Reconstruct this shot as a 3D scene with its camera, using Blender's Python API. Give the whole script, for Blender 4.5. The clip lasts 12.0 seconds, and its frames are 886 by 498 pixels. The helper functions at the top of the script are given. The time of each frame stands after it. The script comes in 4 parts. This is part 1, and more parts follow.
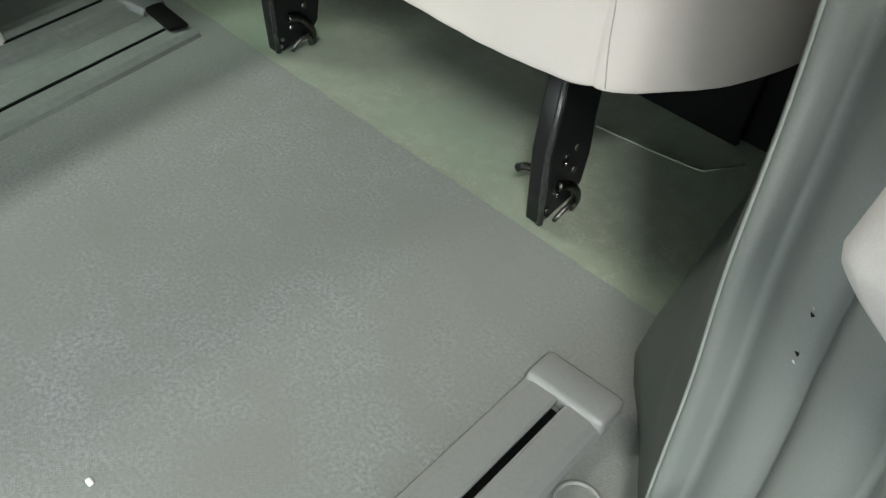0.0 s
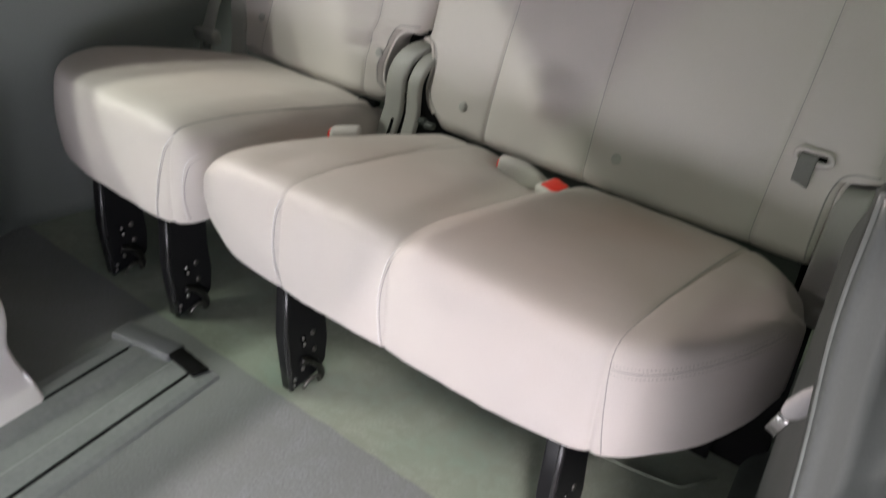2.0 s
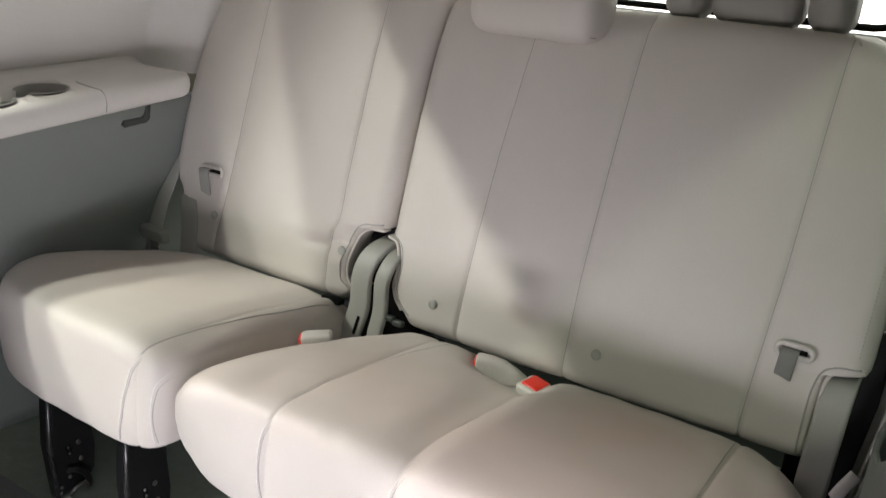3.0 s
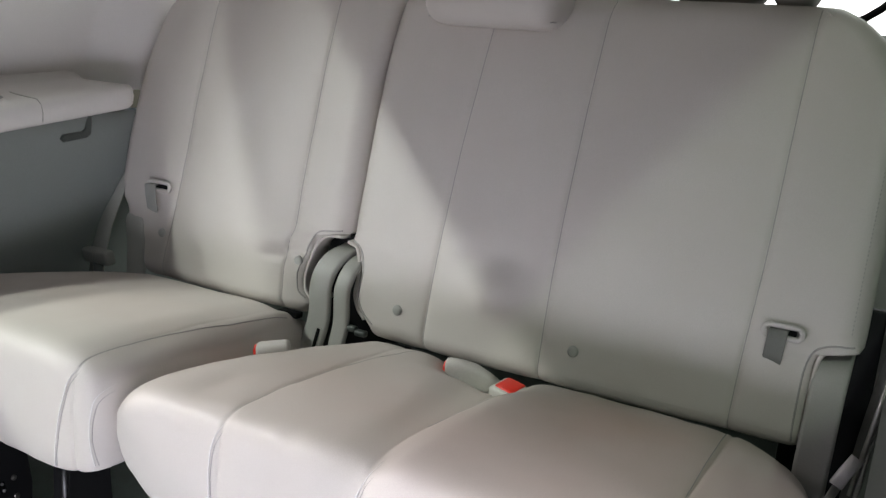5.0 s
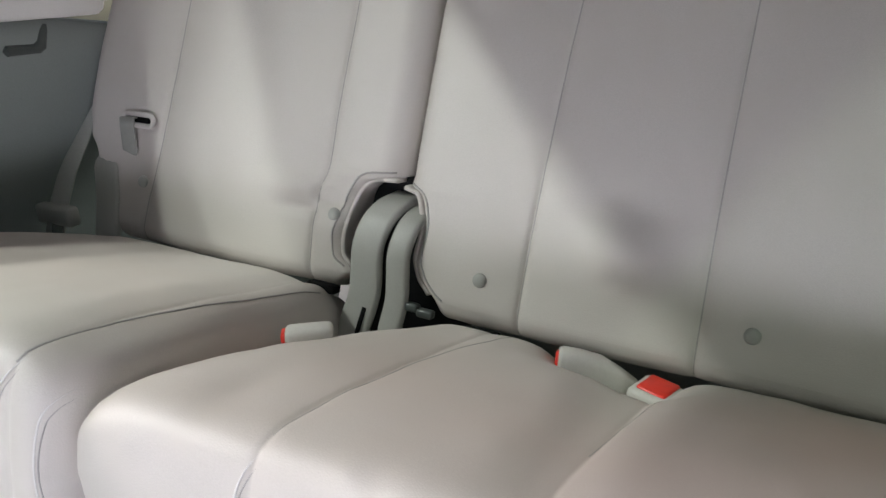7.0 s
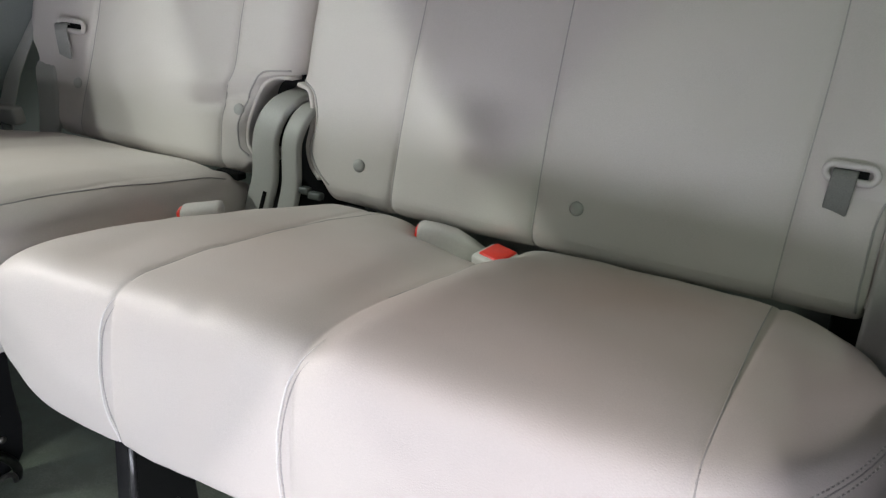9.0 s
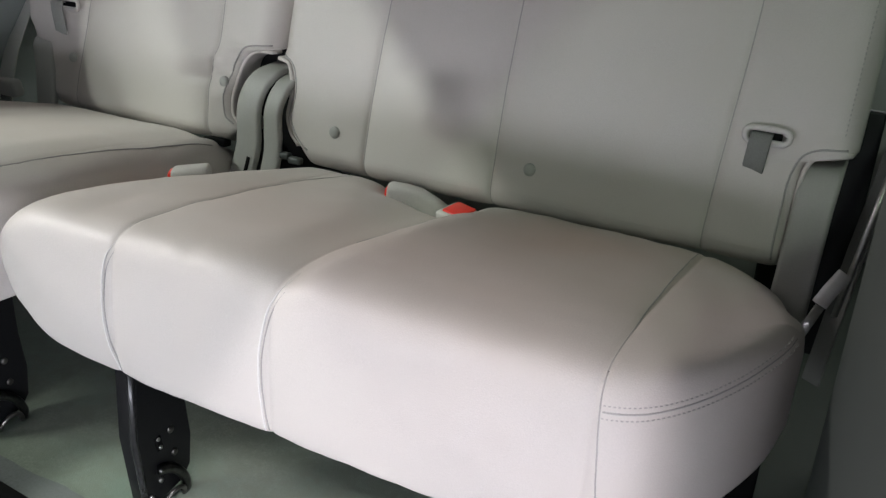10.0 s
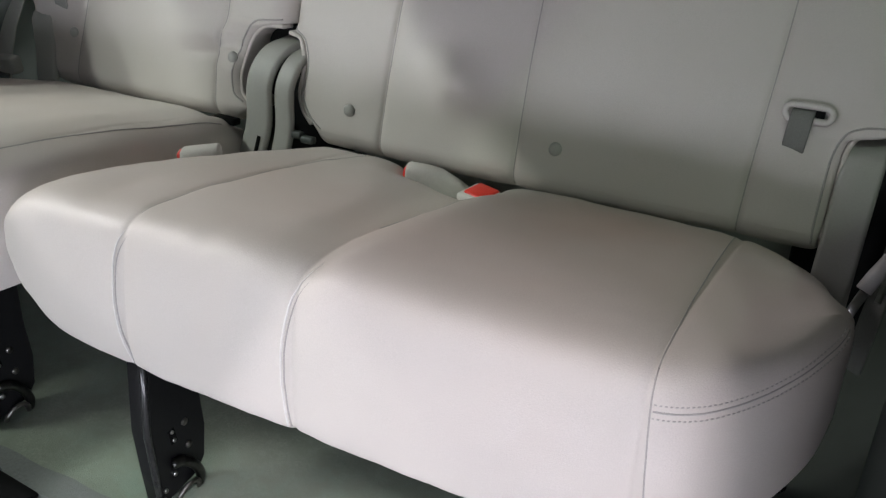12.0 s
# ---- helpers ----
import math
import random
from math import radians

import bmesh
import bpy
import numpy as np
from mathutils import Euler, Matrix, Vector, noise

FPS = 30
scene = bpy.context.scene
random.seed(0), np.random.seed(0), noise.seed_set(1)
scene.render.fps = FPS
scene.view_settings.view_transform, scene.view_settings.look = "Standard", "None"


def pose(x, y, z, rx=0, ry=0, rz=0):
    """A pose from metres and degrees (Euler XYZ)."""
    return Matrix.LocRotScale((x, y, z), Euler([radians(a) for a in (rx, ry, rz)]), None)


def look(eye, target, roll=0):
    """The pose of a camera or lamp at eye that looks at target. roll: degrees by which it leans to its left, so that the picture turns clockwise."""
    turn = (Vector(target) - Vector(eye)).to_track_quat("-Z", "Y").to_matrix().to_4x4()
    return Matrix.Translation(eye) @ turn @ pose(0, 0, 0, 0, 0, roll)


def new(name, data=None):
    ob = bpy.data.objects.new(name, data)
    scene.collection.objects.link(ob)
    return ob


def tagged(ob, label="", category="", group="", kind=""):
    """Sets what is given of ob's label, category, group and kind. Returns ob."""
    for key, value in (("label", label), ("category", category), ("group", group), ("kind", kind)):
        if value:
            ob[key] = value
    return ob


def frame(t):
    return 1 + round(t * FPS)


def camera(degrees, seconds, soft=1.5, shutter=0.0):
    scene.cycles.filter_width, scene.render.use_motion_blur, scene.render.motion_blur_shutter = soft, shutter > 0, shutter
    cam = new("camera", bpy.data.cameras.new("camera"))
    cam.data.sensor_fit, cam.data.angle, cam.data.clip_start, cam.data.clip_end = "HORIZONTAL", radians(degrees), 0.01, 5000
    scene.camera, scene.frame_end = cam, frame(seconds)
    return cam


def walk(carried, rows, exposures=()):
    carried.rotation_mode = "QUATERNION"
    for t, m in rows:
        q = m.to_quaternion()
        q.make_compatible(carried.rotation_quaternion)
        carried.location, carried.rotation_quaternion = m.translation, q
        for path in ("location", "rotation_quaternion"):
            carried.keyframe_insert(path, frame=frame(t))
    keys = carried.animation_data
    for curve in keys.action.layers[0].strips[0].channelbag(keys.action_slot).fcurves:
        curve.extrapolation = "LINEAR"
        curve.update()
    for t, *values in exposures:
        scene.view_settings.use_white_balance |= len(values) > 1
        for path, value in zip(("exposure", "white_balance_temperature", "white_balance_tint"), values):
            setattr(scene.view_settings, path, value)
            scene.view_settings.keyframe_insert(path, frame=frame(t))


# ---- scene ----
cam = camera(54.2, 12.0, soft=1.3, shutter=0.35)
PATH = [
    (0, (0.396, -0.666, 0.622), (-0.51, 0.514, -0.714), 8.7),
    (0.5, (0.382, -0.665, 0.638), (-0.527, 0.522, -0.69), 9.3),
    (1, (0.374, -0.704, 0.678), (-0.56, 0.505, -0.612), 9.2),
    (1.5, (0.366, -0.742, 0.744), (-0.65, 0.559, -0.385), 8.5),
    (2, (0.345, -0.748, 0.812), (-0.702, 0.698, -0.09), 7.0),
    (2.5, (0.287, -0.766, 0.847), (-0.731, 0.82, 0.174), 6.7),
    (3, (0.218, -0.776, 0.872), (-0.748, 0.88, 0.301), 6.3),
    (3.2, (0.205, -0.766, 0.886), (-0.763, 0.895, 0.333), 5.7),
    (4.8, (0.202, -0.737, 0.796), (-0.722, 0.98, 0.353), 4.7),
    (5, (0.198, -0.727, 0.768), (-0.721, 0.995, 0.332), 4.7),
    (5.5, (0.11, -0.628, 0.686), (-0.8, 1.105, 0.273), 4.9),
    (6, (-0.014, -0.524, 0.645), (-0.923, 1.211, 0.243), 4.6),
    (6.5, (-0.1, -0.475, 0.628), (-1.002, 1.26, 0.208), 4.7),
    (7, (-0.086, -0.47, 0.623), (-0.955, 1.275, 0.177), 5.0),
    (7.5, (-0.015, -0.49, 0.621), (-0.882, 1.243, 0.122), 4.9),
    (7.7, (0.019, -0.492, 0.619), (-0.866, 1.224, 0.096), 4.2),
    (9.3, (0.142, -0.534, 0.644), (-0.714, 1.149, -0.014), 4.5),
    (9.5, (0.16, -0.557, 0.636), (-0.689, 1.13, -0.023), 4.5),
    (10, (0.196, -0.599, 0.648), (-0.633, 1.087, -0.037), 4.6),
    (10.5, (0.213, -0.63, 0.657), (-0.604, 1.054, -0.049), 4.7),
    (11, (0.179, -0.579, 0.632), (-0.637, 1.098, -0.091), 4.5),
    (11.5, (0.139, -0.561, 0.614), (-0.672, 1.118, -0.112), 4.7),
    (12, (0.151, -0.574, 0.641), (-0.66, 1.098, -0.098), 4.5),
]
walk(cam, [(t, look(eye, target, roll)) for t, eye, target, roll in PATH], [(0, -0.14, 6900, -5), (0.5, 0.18, 7000, 3), (1.0, 0.36, 6800, 9), (1.5, 0.34, 6650, 15), (2.0, 0.0, 6900, 14), (2.5, 0.21, 7100, 13), (3.2, 0.39, 6950, 14), (5, 0.17, 6550, 13), (6.0, 0.07, 6550, 12), (6.5, 0.19, 6600, 12), (7.5, 0.21, 6450, 12), (9.5, 0.08, 6500, 11), (10.5, -0.03, 6500, 10), (12, -0.08, 6500, 11)])

# ---- light ----
world = bpy.data.worlds.new("world")
scene.world = world
world.use_nodes = True
wn = world.node_tree
sky = wn.nodes.new("ShaderNodeTexSky")
sky.sky_type, sky.sun_disc = "NISHITA", False
sky.sun_elevation, sky.sun_rotation = radians(35), radians(200)
wn.links.new(sky.outputs[0], wn.nodes["Background"].inputs[0])
wn.nodes["Background"].inputs[1].default_value = 0.045


def area(name, eye, target, sx, sy, watts, colour, spread=180):
    lamp = bpy.data.lights.new(name, "AREA")
    lamp.shape, lamp.size, lamp.size_y, lamp.energy, lamp.color = "RECTANGLE", sx, sy, watts, colour
    lamp.spread = radians(spread)
    ob = new(name, lamp)
    ob.matrix_world = look(eye, target)
    return ob


# daylight through the open doors, tube lamps of the hall outside, two added fills
area("door_daylight", (0.46, -1.02, 0.14), (-0.35, 0.0, -0.34), 0.9, 0.24, 4.0, (0.86, 0.88, 1.0), 115)
area("step_daylight", (1.1, -1.75, 0.035), (0.0, 0.0, 0.30), 1.8, 0.06, 5.0, (0.88, 0.86, 1.0))
area("side_daylight", (0.95, -0.85, 1.18), (-0.5, 0.1, 0.36), 0.7, 0.5, 0.9, (0.88, 0.97, 0.90))
# Added low fill inside the cabin for the cushion fronts and left floor.
area("front_fill", (-0.45, -1.25, 0.165), (-0.65, 0.1, -0.20), 0.9, 0.22, 4.2, (0.85, 0.90, 1.0), 110)
area("rear_window_daylight", (-0.45, 1.15, 1.1), (-0.45, 0.2, 0.6), 1.1, 0.35, 2.0, (0.82, 1.0, 0.86))
area("hall_tube_lamp", (1.64, -2.5, 2.90), (-0.2, -2.79, 0.3), 1.1, 0.05, 180, (1.0, 0.94, 1.0))
area("hall_tube_lamp", (-2.75, -2.0, 2.67), (-0.5, -2.0, 0.5), 2.0, 0.07, 100, (0.90, 1.0, 0.92))
# Added fill, no known tube: brightens the cushion tops from the left.
area("hall_tube_lamp", (-4.6, -0.9, 2.62), (-0.2, -0.2, 0.4), 1.2, 0.07, 155, (1.0, 0.93, 0.93))
area("hall_tube_lamp", (-2.10, -2.0, 2.70), (-0.9, -2.0, 0.5), 2.0, 0.07, 68, (0.90, 1.0, 0.92))
scene.view_settings.exposure = 0.2


# ---- materials ----
def material(name, colour, rough=0.6, metal=0.0, scale=60.0, vary=0.08, bump=0.0, bump_scale=400.0, blotch=3.0, blotch_vary=0.05, tint=None, sheen=0.0, mottle=0.0, mottle_tint=None, mottle_weight=0.75):
    m = bpy.data.materials.new(name)
    m.use_nodes = True
    t = m.node_tree
    b = t.nodes["Principled BSDF"]
    b.inputs["Roughness"].default_value, b.inputs["Metallic"].default_value = rough, metal
    b.inputs["Sheen Weight"].default_value = sheen
    co = t.nodes.new("ShaderNodeTexCoord")

    def nz(s, detail=4.0):
        n = t.nodes.new("ShaderNodeTexNoise")
        n.inputs["Scale"].default_value, n.inputs["Detail"].default_value = s, detail
        t.links.new(co.outputs["Object"], n.inputs["Vector"])
        return n

    def mix(kind, fac, a, bb):
        n = t.nodes.new("ShaderNodeMix")
        n.data_type, n.blend_type = "RGBA", kind
        for sock, v in ((n.inputs[0], fac), (n.inputs[6], a), (n.inputs[7], bb)):
            if isinstance(v, (tuple, float)):
                sock.default_value = (*v, 1.0) if isinstance(v, tuple) else v
            else:
                t.links.new(v, sock)
        return n.outputs[2]

    def ramp(out, lo, hi, a=0.3, z=0.7):
        n = t.nodes.new("ShaderNodeMapRange")
        n.inputs[1].default_value, n.inputs[2].default_value = a, z
        n.inputs[3].default_value, n.inputs[4].default_value = lo, hi
        t.links.new(out, n.inputs[0])
        return n.outputs[0]

    fine, broad = nz(scale), nz(blotch, 3.0)
    dark = tuple(c * (1 - 2 * vary) for c in colour)
    c1 = mix("MIX", ramp(fine.outputs[0], 0.0, 1.0), dark, tuple(min(1.0, c * (1 + vary * 0.3)) for c in colour))
    c2 = mix("MIX", ramp(broad.outputs[0], 0.0, blotch_vary * 4), c1, tint or tuple(c * 0.7 for c in colour))
    if mottle:
        soft = nz(mottle, 3.0)
        soft.inputs["Distortion"].default_value = 0.6
        c2 = mix("MIX", ramp(soft.outputs[0], 0.0, mottle_weight, 0.40, 0.62), c2, mottle_tint)
    t.links.new(c2, b.inputs["Base Color"])
    t.links.new(ramp(broad.outputs[0], max(0.02, rough - 0.06), min(1.0, rough + 0.06)), b.inputs["Roughness"])
    if bump:
        g = nz(bump_scale, 5.0)
        bp = t.nodes.new("ShaderNodeBump")
        bp.inputs["Strength"].default_value, bp.inputs["Distance"].default_value = bump, 0.001
        t.links.new(g.outputs[0], bp.inputs["Height"])
        t.links.new(bp.outputs[0], b.inputs["Normal"])
    return m


LEATHER = material("seat_vinyl", (0.578, 0.536, 0.506), 0.50, scale=900, vary=0.045, bump=0.28, bump_scale=800, blotch=5, blotch_vary=0.07, tint=(0.47, 0.43, 0.39), mottle=13, mottle_tint=(0.548, 0.504, 0.470))


def add_stain_and_tint(m, spots):
    """Soft brown spots of wear and warm light, placed in the object's own space."""
    t = m.node_tree
    bsdf = t.nodes["Principled BSDF"]
    src = bsdf.inputs["Base Color"].links[0].from_socket
    co = t.nodes.new("ShaderNodeTexCoord")
    wob = t.nodes.new("ShaderNodeTexNoise")
    wob.inputs["Scale"].default_value = 9
    t.links.new(co.outputs["Object"], wob.inputs["Vector"])
    for place, radius, colour, weight in spots:
        d = t.nodes.new("ShaderNodeVectorMath")
        d.operation = "DISTANCE"
        d.inputs[1].default_value = place
        t.links.new(co.outputs["Object"], d.inputs[0])
        add = t.nodes.new("ShaderNodeMath")
        add.operation = "MULTIPLY_ADD"
        add.inputs[1].default_value, add.inputs[2].default_value = 0.10, -0.05
        t.links.new(wob.outputs[0], add.inputs[0])
        dist = t.nodes.new("ShaderNodeMath")
        dist.operation = "ADD"
        t.links.new(d.outputs["Value"], dist.inputs[0])
        t.links.new(add.outputs[0], dist.inputs[1])
        fall = t.nodes.new("ShaderNodeMapRange")
        fall.interpolation_type = "SMOOTHSTEP"
        fall.inputs[1].default_value, fall.inputs[2].default_value, fall.inputs[3].default_value, fall.inputs[4].default_value = 0.0, radius, weight, 0.0
        t.links.new(dist.outputs[0], fall.inputs[0])
        mx = t.nodes.new("ShaderNodeMix")
        mx.data_type, mx.blend_type = "RGBA", "MULTIPLY"
        t.links.new(fall.outputs[0], mx.inputs[0])
        t.links.new(src, mx.inputs[6])
        mx.inputs[7].default_value = (*colour, 1)
        src = mx.outputs[2]
    t.links.new(src, bsdf.inputs["Base Color"])


# Pinkish spots on the tops: soiling and warm light in one colour.
WEAR_AND_WARM_TINT = [((x, y, 0.37), 0.26, (0.98, 0.86, 0.82), w) for x, y, w in ((0.03, 0.13, 0.5), (-0.13, 0.12, 0.55), (-0.33, 0.13, 0.45), (-0.49, 0.14, 0.35), (-0.72, 0.14, 0.3), (-0.92, 0.14, 0.3))]
add_stain_and_tint(LEATHER, WEAR_AND_WARM_TINT + [((-0.06, 0.25, 0.345), 0.16, (0.84, 0.70, 0.62), 0.6), ((0.09, 0.30, 0.335), 0.08, (0.85, 0.80, 0.72), 0.5)])
PIPING = material("seam_piping", (0.70, 0.675, 0.655), 0.42, scale=500, vary=0.03)
SEAM = material("seam_thread", (0.40, 0.38, 0.36), 0.8, scale=900, vary=0.1)
STITCH = material("stitch_thread", (0.46, 0.44, 0.41), 0.7, scale=900, vary=0.05)
CARPET_FRONT = material("front_carpet", (0.252, 0.268, 0.274), 0.95, scale=260, vary=0.22, bump=0.5, bump_scale=700, blotch=4.5, blotch_vary=0.25, tint=(0.175, 0.180, 0.168), sheen=0.2, mottle=30, mottle_tint=(0.180, 0.192, 0.184), mottle_weight=0.55)
CARPET_REAR = material("rear_carpet", (0.346, 0.354, 0.284), 0.95, scale=360, vary=0.17, bump=0.8, bump_scale=700, blotch=5, blotch_vary=0.25, tint=(0.208, 0.278, 0.216), sheen=0.2, mottle=38, mottle_tint=(0.222, 0.258, 0.200), mottle_weight=0.85)
# Right-side plastic far darker than the jamb: standing shade put into its colour.
SHADED_PLASTIC = material("shaded_trim", (0.040, 0.048, 0.042), 0.6, scale=600, vary=0.05, bump=0.25, bump_scale=900, blotch=4, blotch_vary=0.04)
WALL_PLASTIC = material("side_wall_plastic", (0.25, 0.272, 0.262), 0.42, scale=600, vary=0.05, bump=0.25, bump_scale=900, blotch=4, blotch_vary=0.04)
JAMB_PLASTIC = material("jamb_plastic", (0.165, 0.180, 0.172), 0.38, scale=600, vary=0.05, bump=0.15, bump_scale=900, blotch=5, blotch_vary=0.06)
LIGHT_PLASTIC = material("light_trim", (0.55, 0.535, 0.53), 0.5, scale=600, vary=0.03, bump=0.2, bump_scale=900, blotch=4)
LEDGE_PLASTIC = material("pale_side_trim", (0.76, 0.725, 0.71), 0.5, scale=600, vary=0.03, bump=0.2, bump_scale=900, blotch=4)
GREY_PLASTIC = material("grey_rail_plastic", (0.22, 0.225, 0.225), 0.4, scale=300, vary=0.04, bump=0.15, bump_scale=900)
ARM_PLASTIC = material("hinge_cover_plastic", (0.385, 0.38, 0.35), 0.45, scale=500, vary=0.03, bump=0.2, bump_scale=900)
BLACK_METAL = material("black_painted_steel", (0.009, 0.009, 0.010), 0.38, scale=200, vary=0.1, bump=0.1)
BLACK_METAL.node_tree.nodes["Principled BSDF"].inputs["Specular IOR Level"].default_value = 0.27
# Leg steel made lighter and glossier: the rib's highlight is partly in its colour.
RIB_METAL = material("rib_highlight_steel", (0.028, 0.028, 0.029), 0.24, scale=200, vary=0.2)
BLACK = material("flat_black", (0.006, 0.006, 0.006), 0.9, scale=200, vary=0.1)
STEEL = material("bare_steel", (0.55, 0.54, 0.52), 0.28, 1.0, scale=200, vary=0.1)
RED = material("red_button_plastic", (0.75, 0.035, 0.02), 0.35, scale=200, vary=0.04)
DULL_STEEL = material("dull_steel", (0.22, 0.21, 0.195), 0.42, 1.0, scale=200, vary=0.15)
HOOK_STEEL = material("hook_steel", (0.10, 0.10, 0.095), 0.32, 1.0, scale=200, vary=0.2)
RAIL_WORN = material("worn_rail_plastic", (0.25, 0.268, 0.262), 0.4, scale=120, vary=0.08, bump=0.15, bump_scale=900, blotch=14, blotch_vary=0.15)
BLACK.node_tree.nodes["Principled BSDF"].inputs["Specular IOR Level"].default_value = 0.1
CAP_PLASTIC = material("rail_cap_plastic", (0.15, 0.158, 0.16), 0.4, scale=300, vary=0.06, bump=0.2, bump_scale=900)
RIDGE_GLINT = material("ridge_glint_plastic", (0.26, 0.28, 0.27), 0.3, scale=300, vary=0.04)
SEAT_COVER = material("pale_seat_cover", (0.80, 0.77, 0.76), 0.6, scale=700, vary=0.03, bump=0.2, bump_scale=900, blotch=6, blotch_vary=0.04)
# Darker copy of the seat vinyl: the pads' backlit shade put into colour.
BACKLIT_PAD = material("backlit_headrest_vinyl", (0.30, 0.285, 0.265), 0.5, scale=700, vary=0.04, bump=0.2, bump_scale=900)
WHITE = material("white_tag", (0.8, 0.8, 0.78), 0.6, scale=300, vary=0.03)
CUP = material("cup_lining", (0.30, 0.285, 0.275), 0.5, scale=300, vary=0.04)
LATCH = material("latch_plastic", (0.06, 0.068, 0.064), 0.35, scale=300, vary=0.04)
WEB = material("belt_webbing", (0.52, 0.52, 0.48), 0.8, scale=900, vary=0.12, bump=0.6, bump_scale=1400)
STRAP = material("strap_webbing", (0.20, 0.20, 0.185), 0.8, scale=900, vary=0.12, bump=0.6, bump_scale=1400)
PALE_STRAP = material("pale_strap_webbing", (0.36, 0.36, 0.335), 0.8, scale=900, vary=0.12, bump=0.6, bump_scale=1400)
# Darker than the vinyl: the shade of the buttons' recess is in the colour.
SHADED_BUTTON = material("shaded_vinyl_button", (0.41, 0.405, 0.38), 0.5, scale=300, vary=0.03)
BUCKLE = material("buckle_plastic", (0.57, 0.535, 0.505), 0.45, scale=300, vary=0.03)
HEADLINER = material("headliner_cloth", (0.62, 0.60, 0.565), 0.95, scale=700, vary=0.08, bump=0.5)
GLASS = bpy.data.materials.new("privacy_glass")
GLASS.use_nodes = True
_t = GLASS.node_tree
_t.nodes.remove(_t.nodes["Principled BSDF"])
_clear, _gloss, _mix = _t.nodes.new("ShaderNodeBsdfTransparent"), _t.nodes.new("ShaderNodeBsdfGlossy"), _t.nodes.new("ShaderNodeMixShader")
_clear.inputs[0].default_value, _gloss.inputs["Roughness"].default_value, _mix.inputs[0].default_value = (0.39, 0.455, 0.39, 1), 0.02, 0.06
_t.links.new(_clear.outputs[0], _mix.inputs[1])
_t.links.new(_gloss.outputs[0], _mix.inputs[2])
_t.links.new(_mix.outputs[0], _t.nodes["Material Output"].inputs[0])
GLOW = bpy.data.materials.new("bright_outside")
GLOW.use_nodes = True
GLOW.node_tree.nodes["Principled BSDF"].inputs["Emission Color"].default_value = (1, 1, 1, 1)
GLOW.node_tree.nodes["Principled BSDF"].inputs["Emission Strength"].default_value = 2.0


# ---- mesh helpers ----
def thing(name, label, category, group="", kind="", at=(0, 0, 0)):
    ob = new(name)
    ob.location = at
    return tagged(ob, label, category, group, kind)


def mesh_of(name, verts, faces, mat, smooth=True):
    me = bpy.data.meshes.new(name)
    me.from_pydata([tuple(v) for v in verts], [], faces)
    bm = bmesh.new()
    bm.from_mesh(me)
    bmesh.ops.recalc_face_normals(bm, faces=bm.faces)
    bm.to_mesh(me)
    bm.free()
    if smooth:
        me.polygons.foreach_set("use_smooth", [True] * len(me.polygons))
    me.materials.append(mat)
    return me


def part(name, me, parent=None, label=""):
    ob = new(name, me)
    if parent:
        ob.parent = parent
        ob.matrix_parent_inverse = Matrix.Translation(-sum((Vector(p.location) for p in lineage(parent)), Vector()))
    return tagged(ob, label)


def lineage(ob):
    out = []
    while ob:
        out.append(ob)
        ob = ob.parent
    return out


def curve(xs, ys):
    """A smooth curve through a few knots (monotone cubic)."""
    xs, ys = np.array(xs, float), np.array(ys, float)
    h, d = np.diff(xs), np.diff(ys) / np.diff(xs)
    m = np.zeros(len(xs))
    m[0], m[-1] = d[0], d[-1]
    for i in range(1, len(xs) - 1):
        m[i] = 0 if d[i - 1] * d[i] <= 0 else 3 * (h[i - 1] + h[i]) / ((2 * h[i] + h[i - 1]) / d[i - 1] + (h[i] + 2 * h[i - 1]) / d[i])

    def at(x):
        x = np.clip(x, xs[0], xs[-1])
        i = int(min(max(np.searchsorted(xs, x) - 1, 0), len(xs) - 2))
        u = (x - xs[i]) / h[i]
        return ((1 + 2 * u) * (1 - u) ** 2 * ys[i] + u * (1 - u) ** 2 * h[i] * m[i] + u * u * (3 - 2 * u) * ys[i + 1] + u * u * (u - 1) * h[i] * m[i + 1])

    return at


def chaikin(pts, rounds=3):
    for _ in range(rounds):
        out = []
        for a, b in zip(pts, pts[1:] + pts[:1]):
            out += [tuple(0.75 * p + 0.25 * q for p, q in zip(a, b)), tuple(0.25 * p + 0.75 * q for p, q in zip(a, b))]
        pts = out
    return pts


def rings_mesh(name, rings, mat, caps=True, closed=True, smooth=True):
    n = len(rings[0])
    verts = [v for r in rings for v in r]
    faces = []
    for i in range(len(rings) - 1):
        for j in range(n if closed else n - 1):
            k = (j + 1) % n
            faces.append((i * n + j, i * n + k, (i + 1) * n + k, (i + 1) * n + j))
    if caps:
        for i in (0, len(rings) - 1):
            c = len(verts)
            verts.append(tuple(np.mean(rings[i], axis=0)))
            faces += [(i * n + j, i * n + (j + 1) % n, c) for j in range(n)]
    return mesh_of(name, verts, faces, mat, smooth)


def tube(name, path, radius, mat, sides=8, taper=0):
    """A round tube along a path of points; the last few points may taper off."""
    path = [Vector(p) for p in path]
    rings, up = [], Vector((0.13, 0.31, 0.94))
    for i, p in enumerate(path):
        d = (path[min(i + 1, len(path) - 1)] - path[max(i - 1, 0)]).normalized()
        a = d.cross(up).normalized()
        b = d.cross(a)
        q = radius * min(1.0, (len(path) - i) / taper) if taper else radius
        rings.append([tuple(p + q * (math.cos(w) * a + math.sin(w) * b)) for w in np.linspace(0, 2 * math.pi, sides, endpoint=False)])
    return rings_mesh(name, rings, mat)


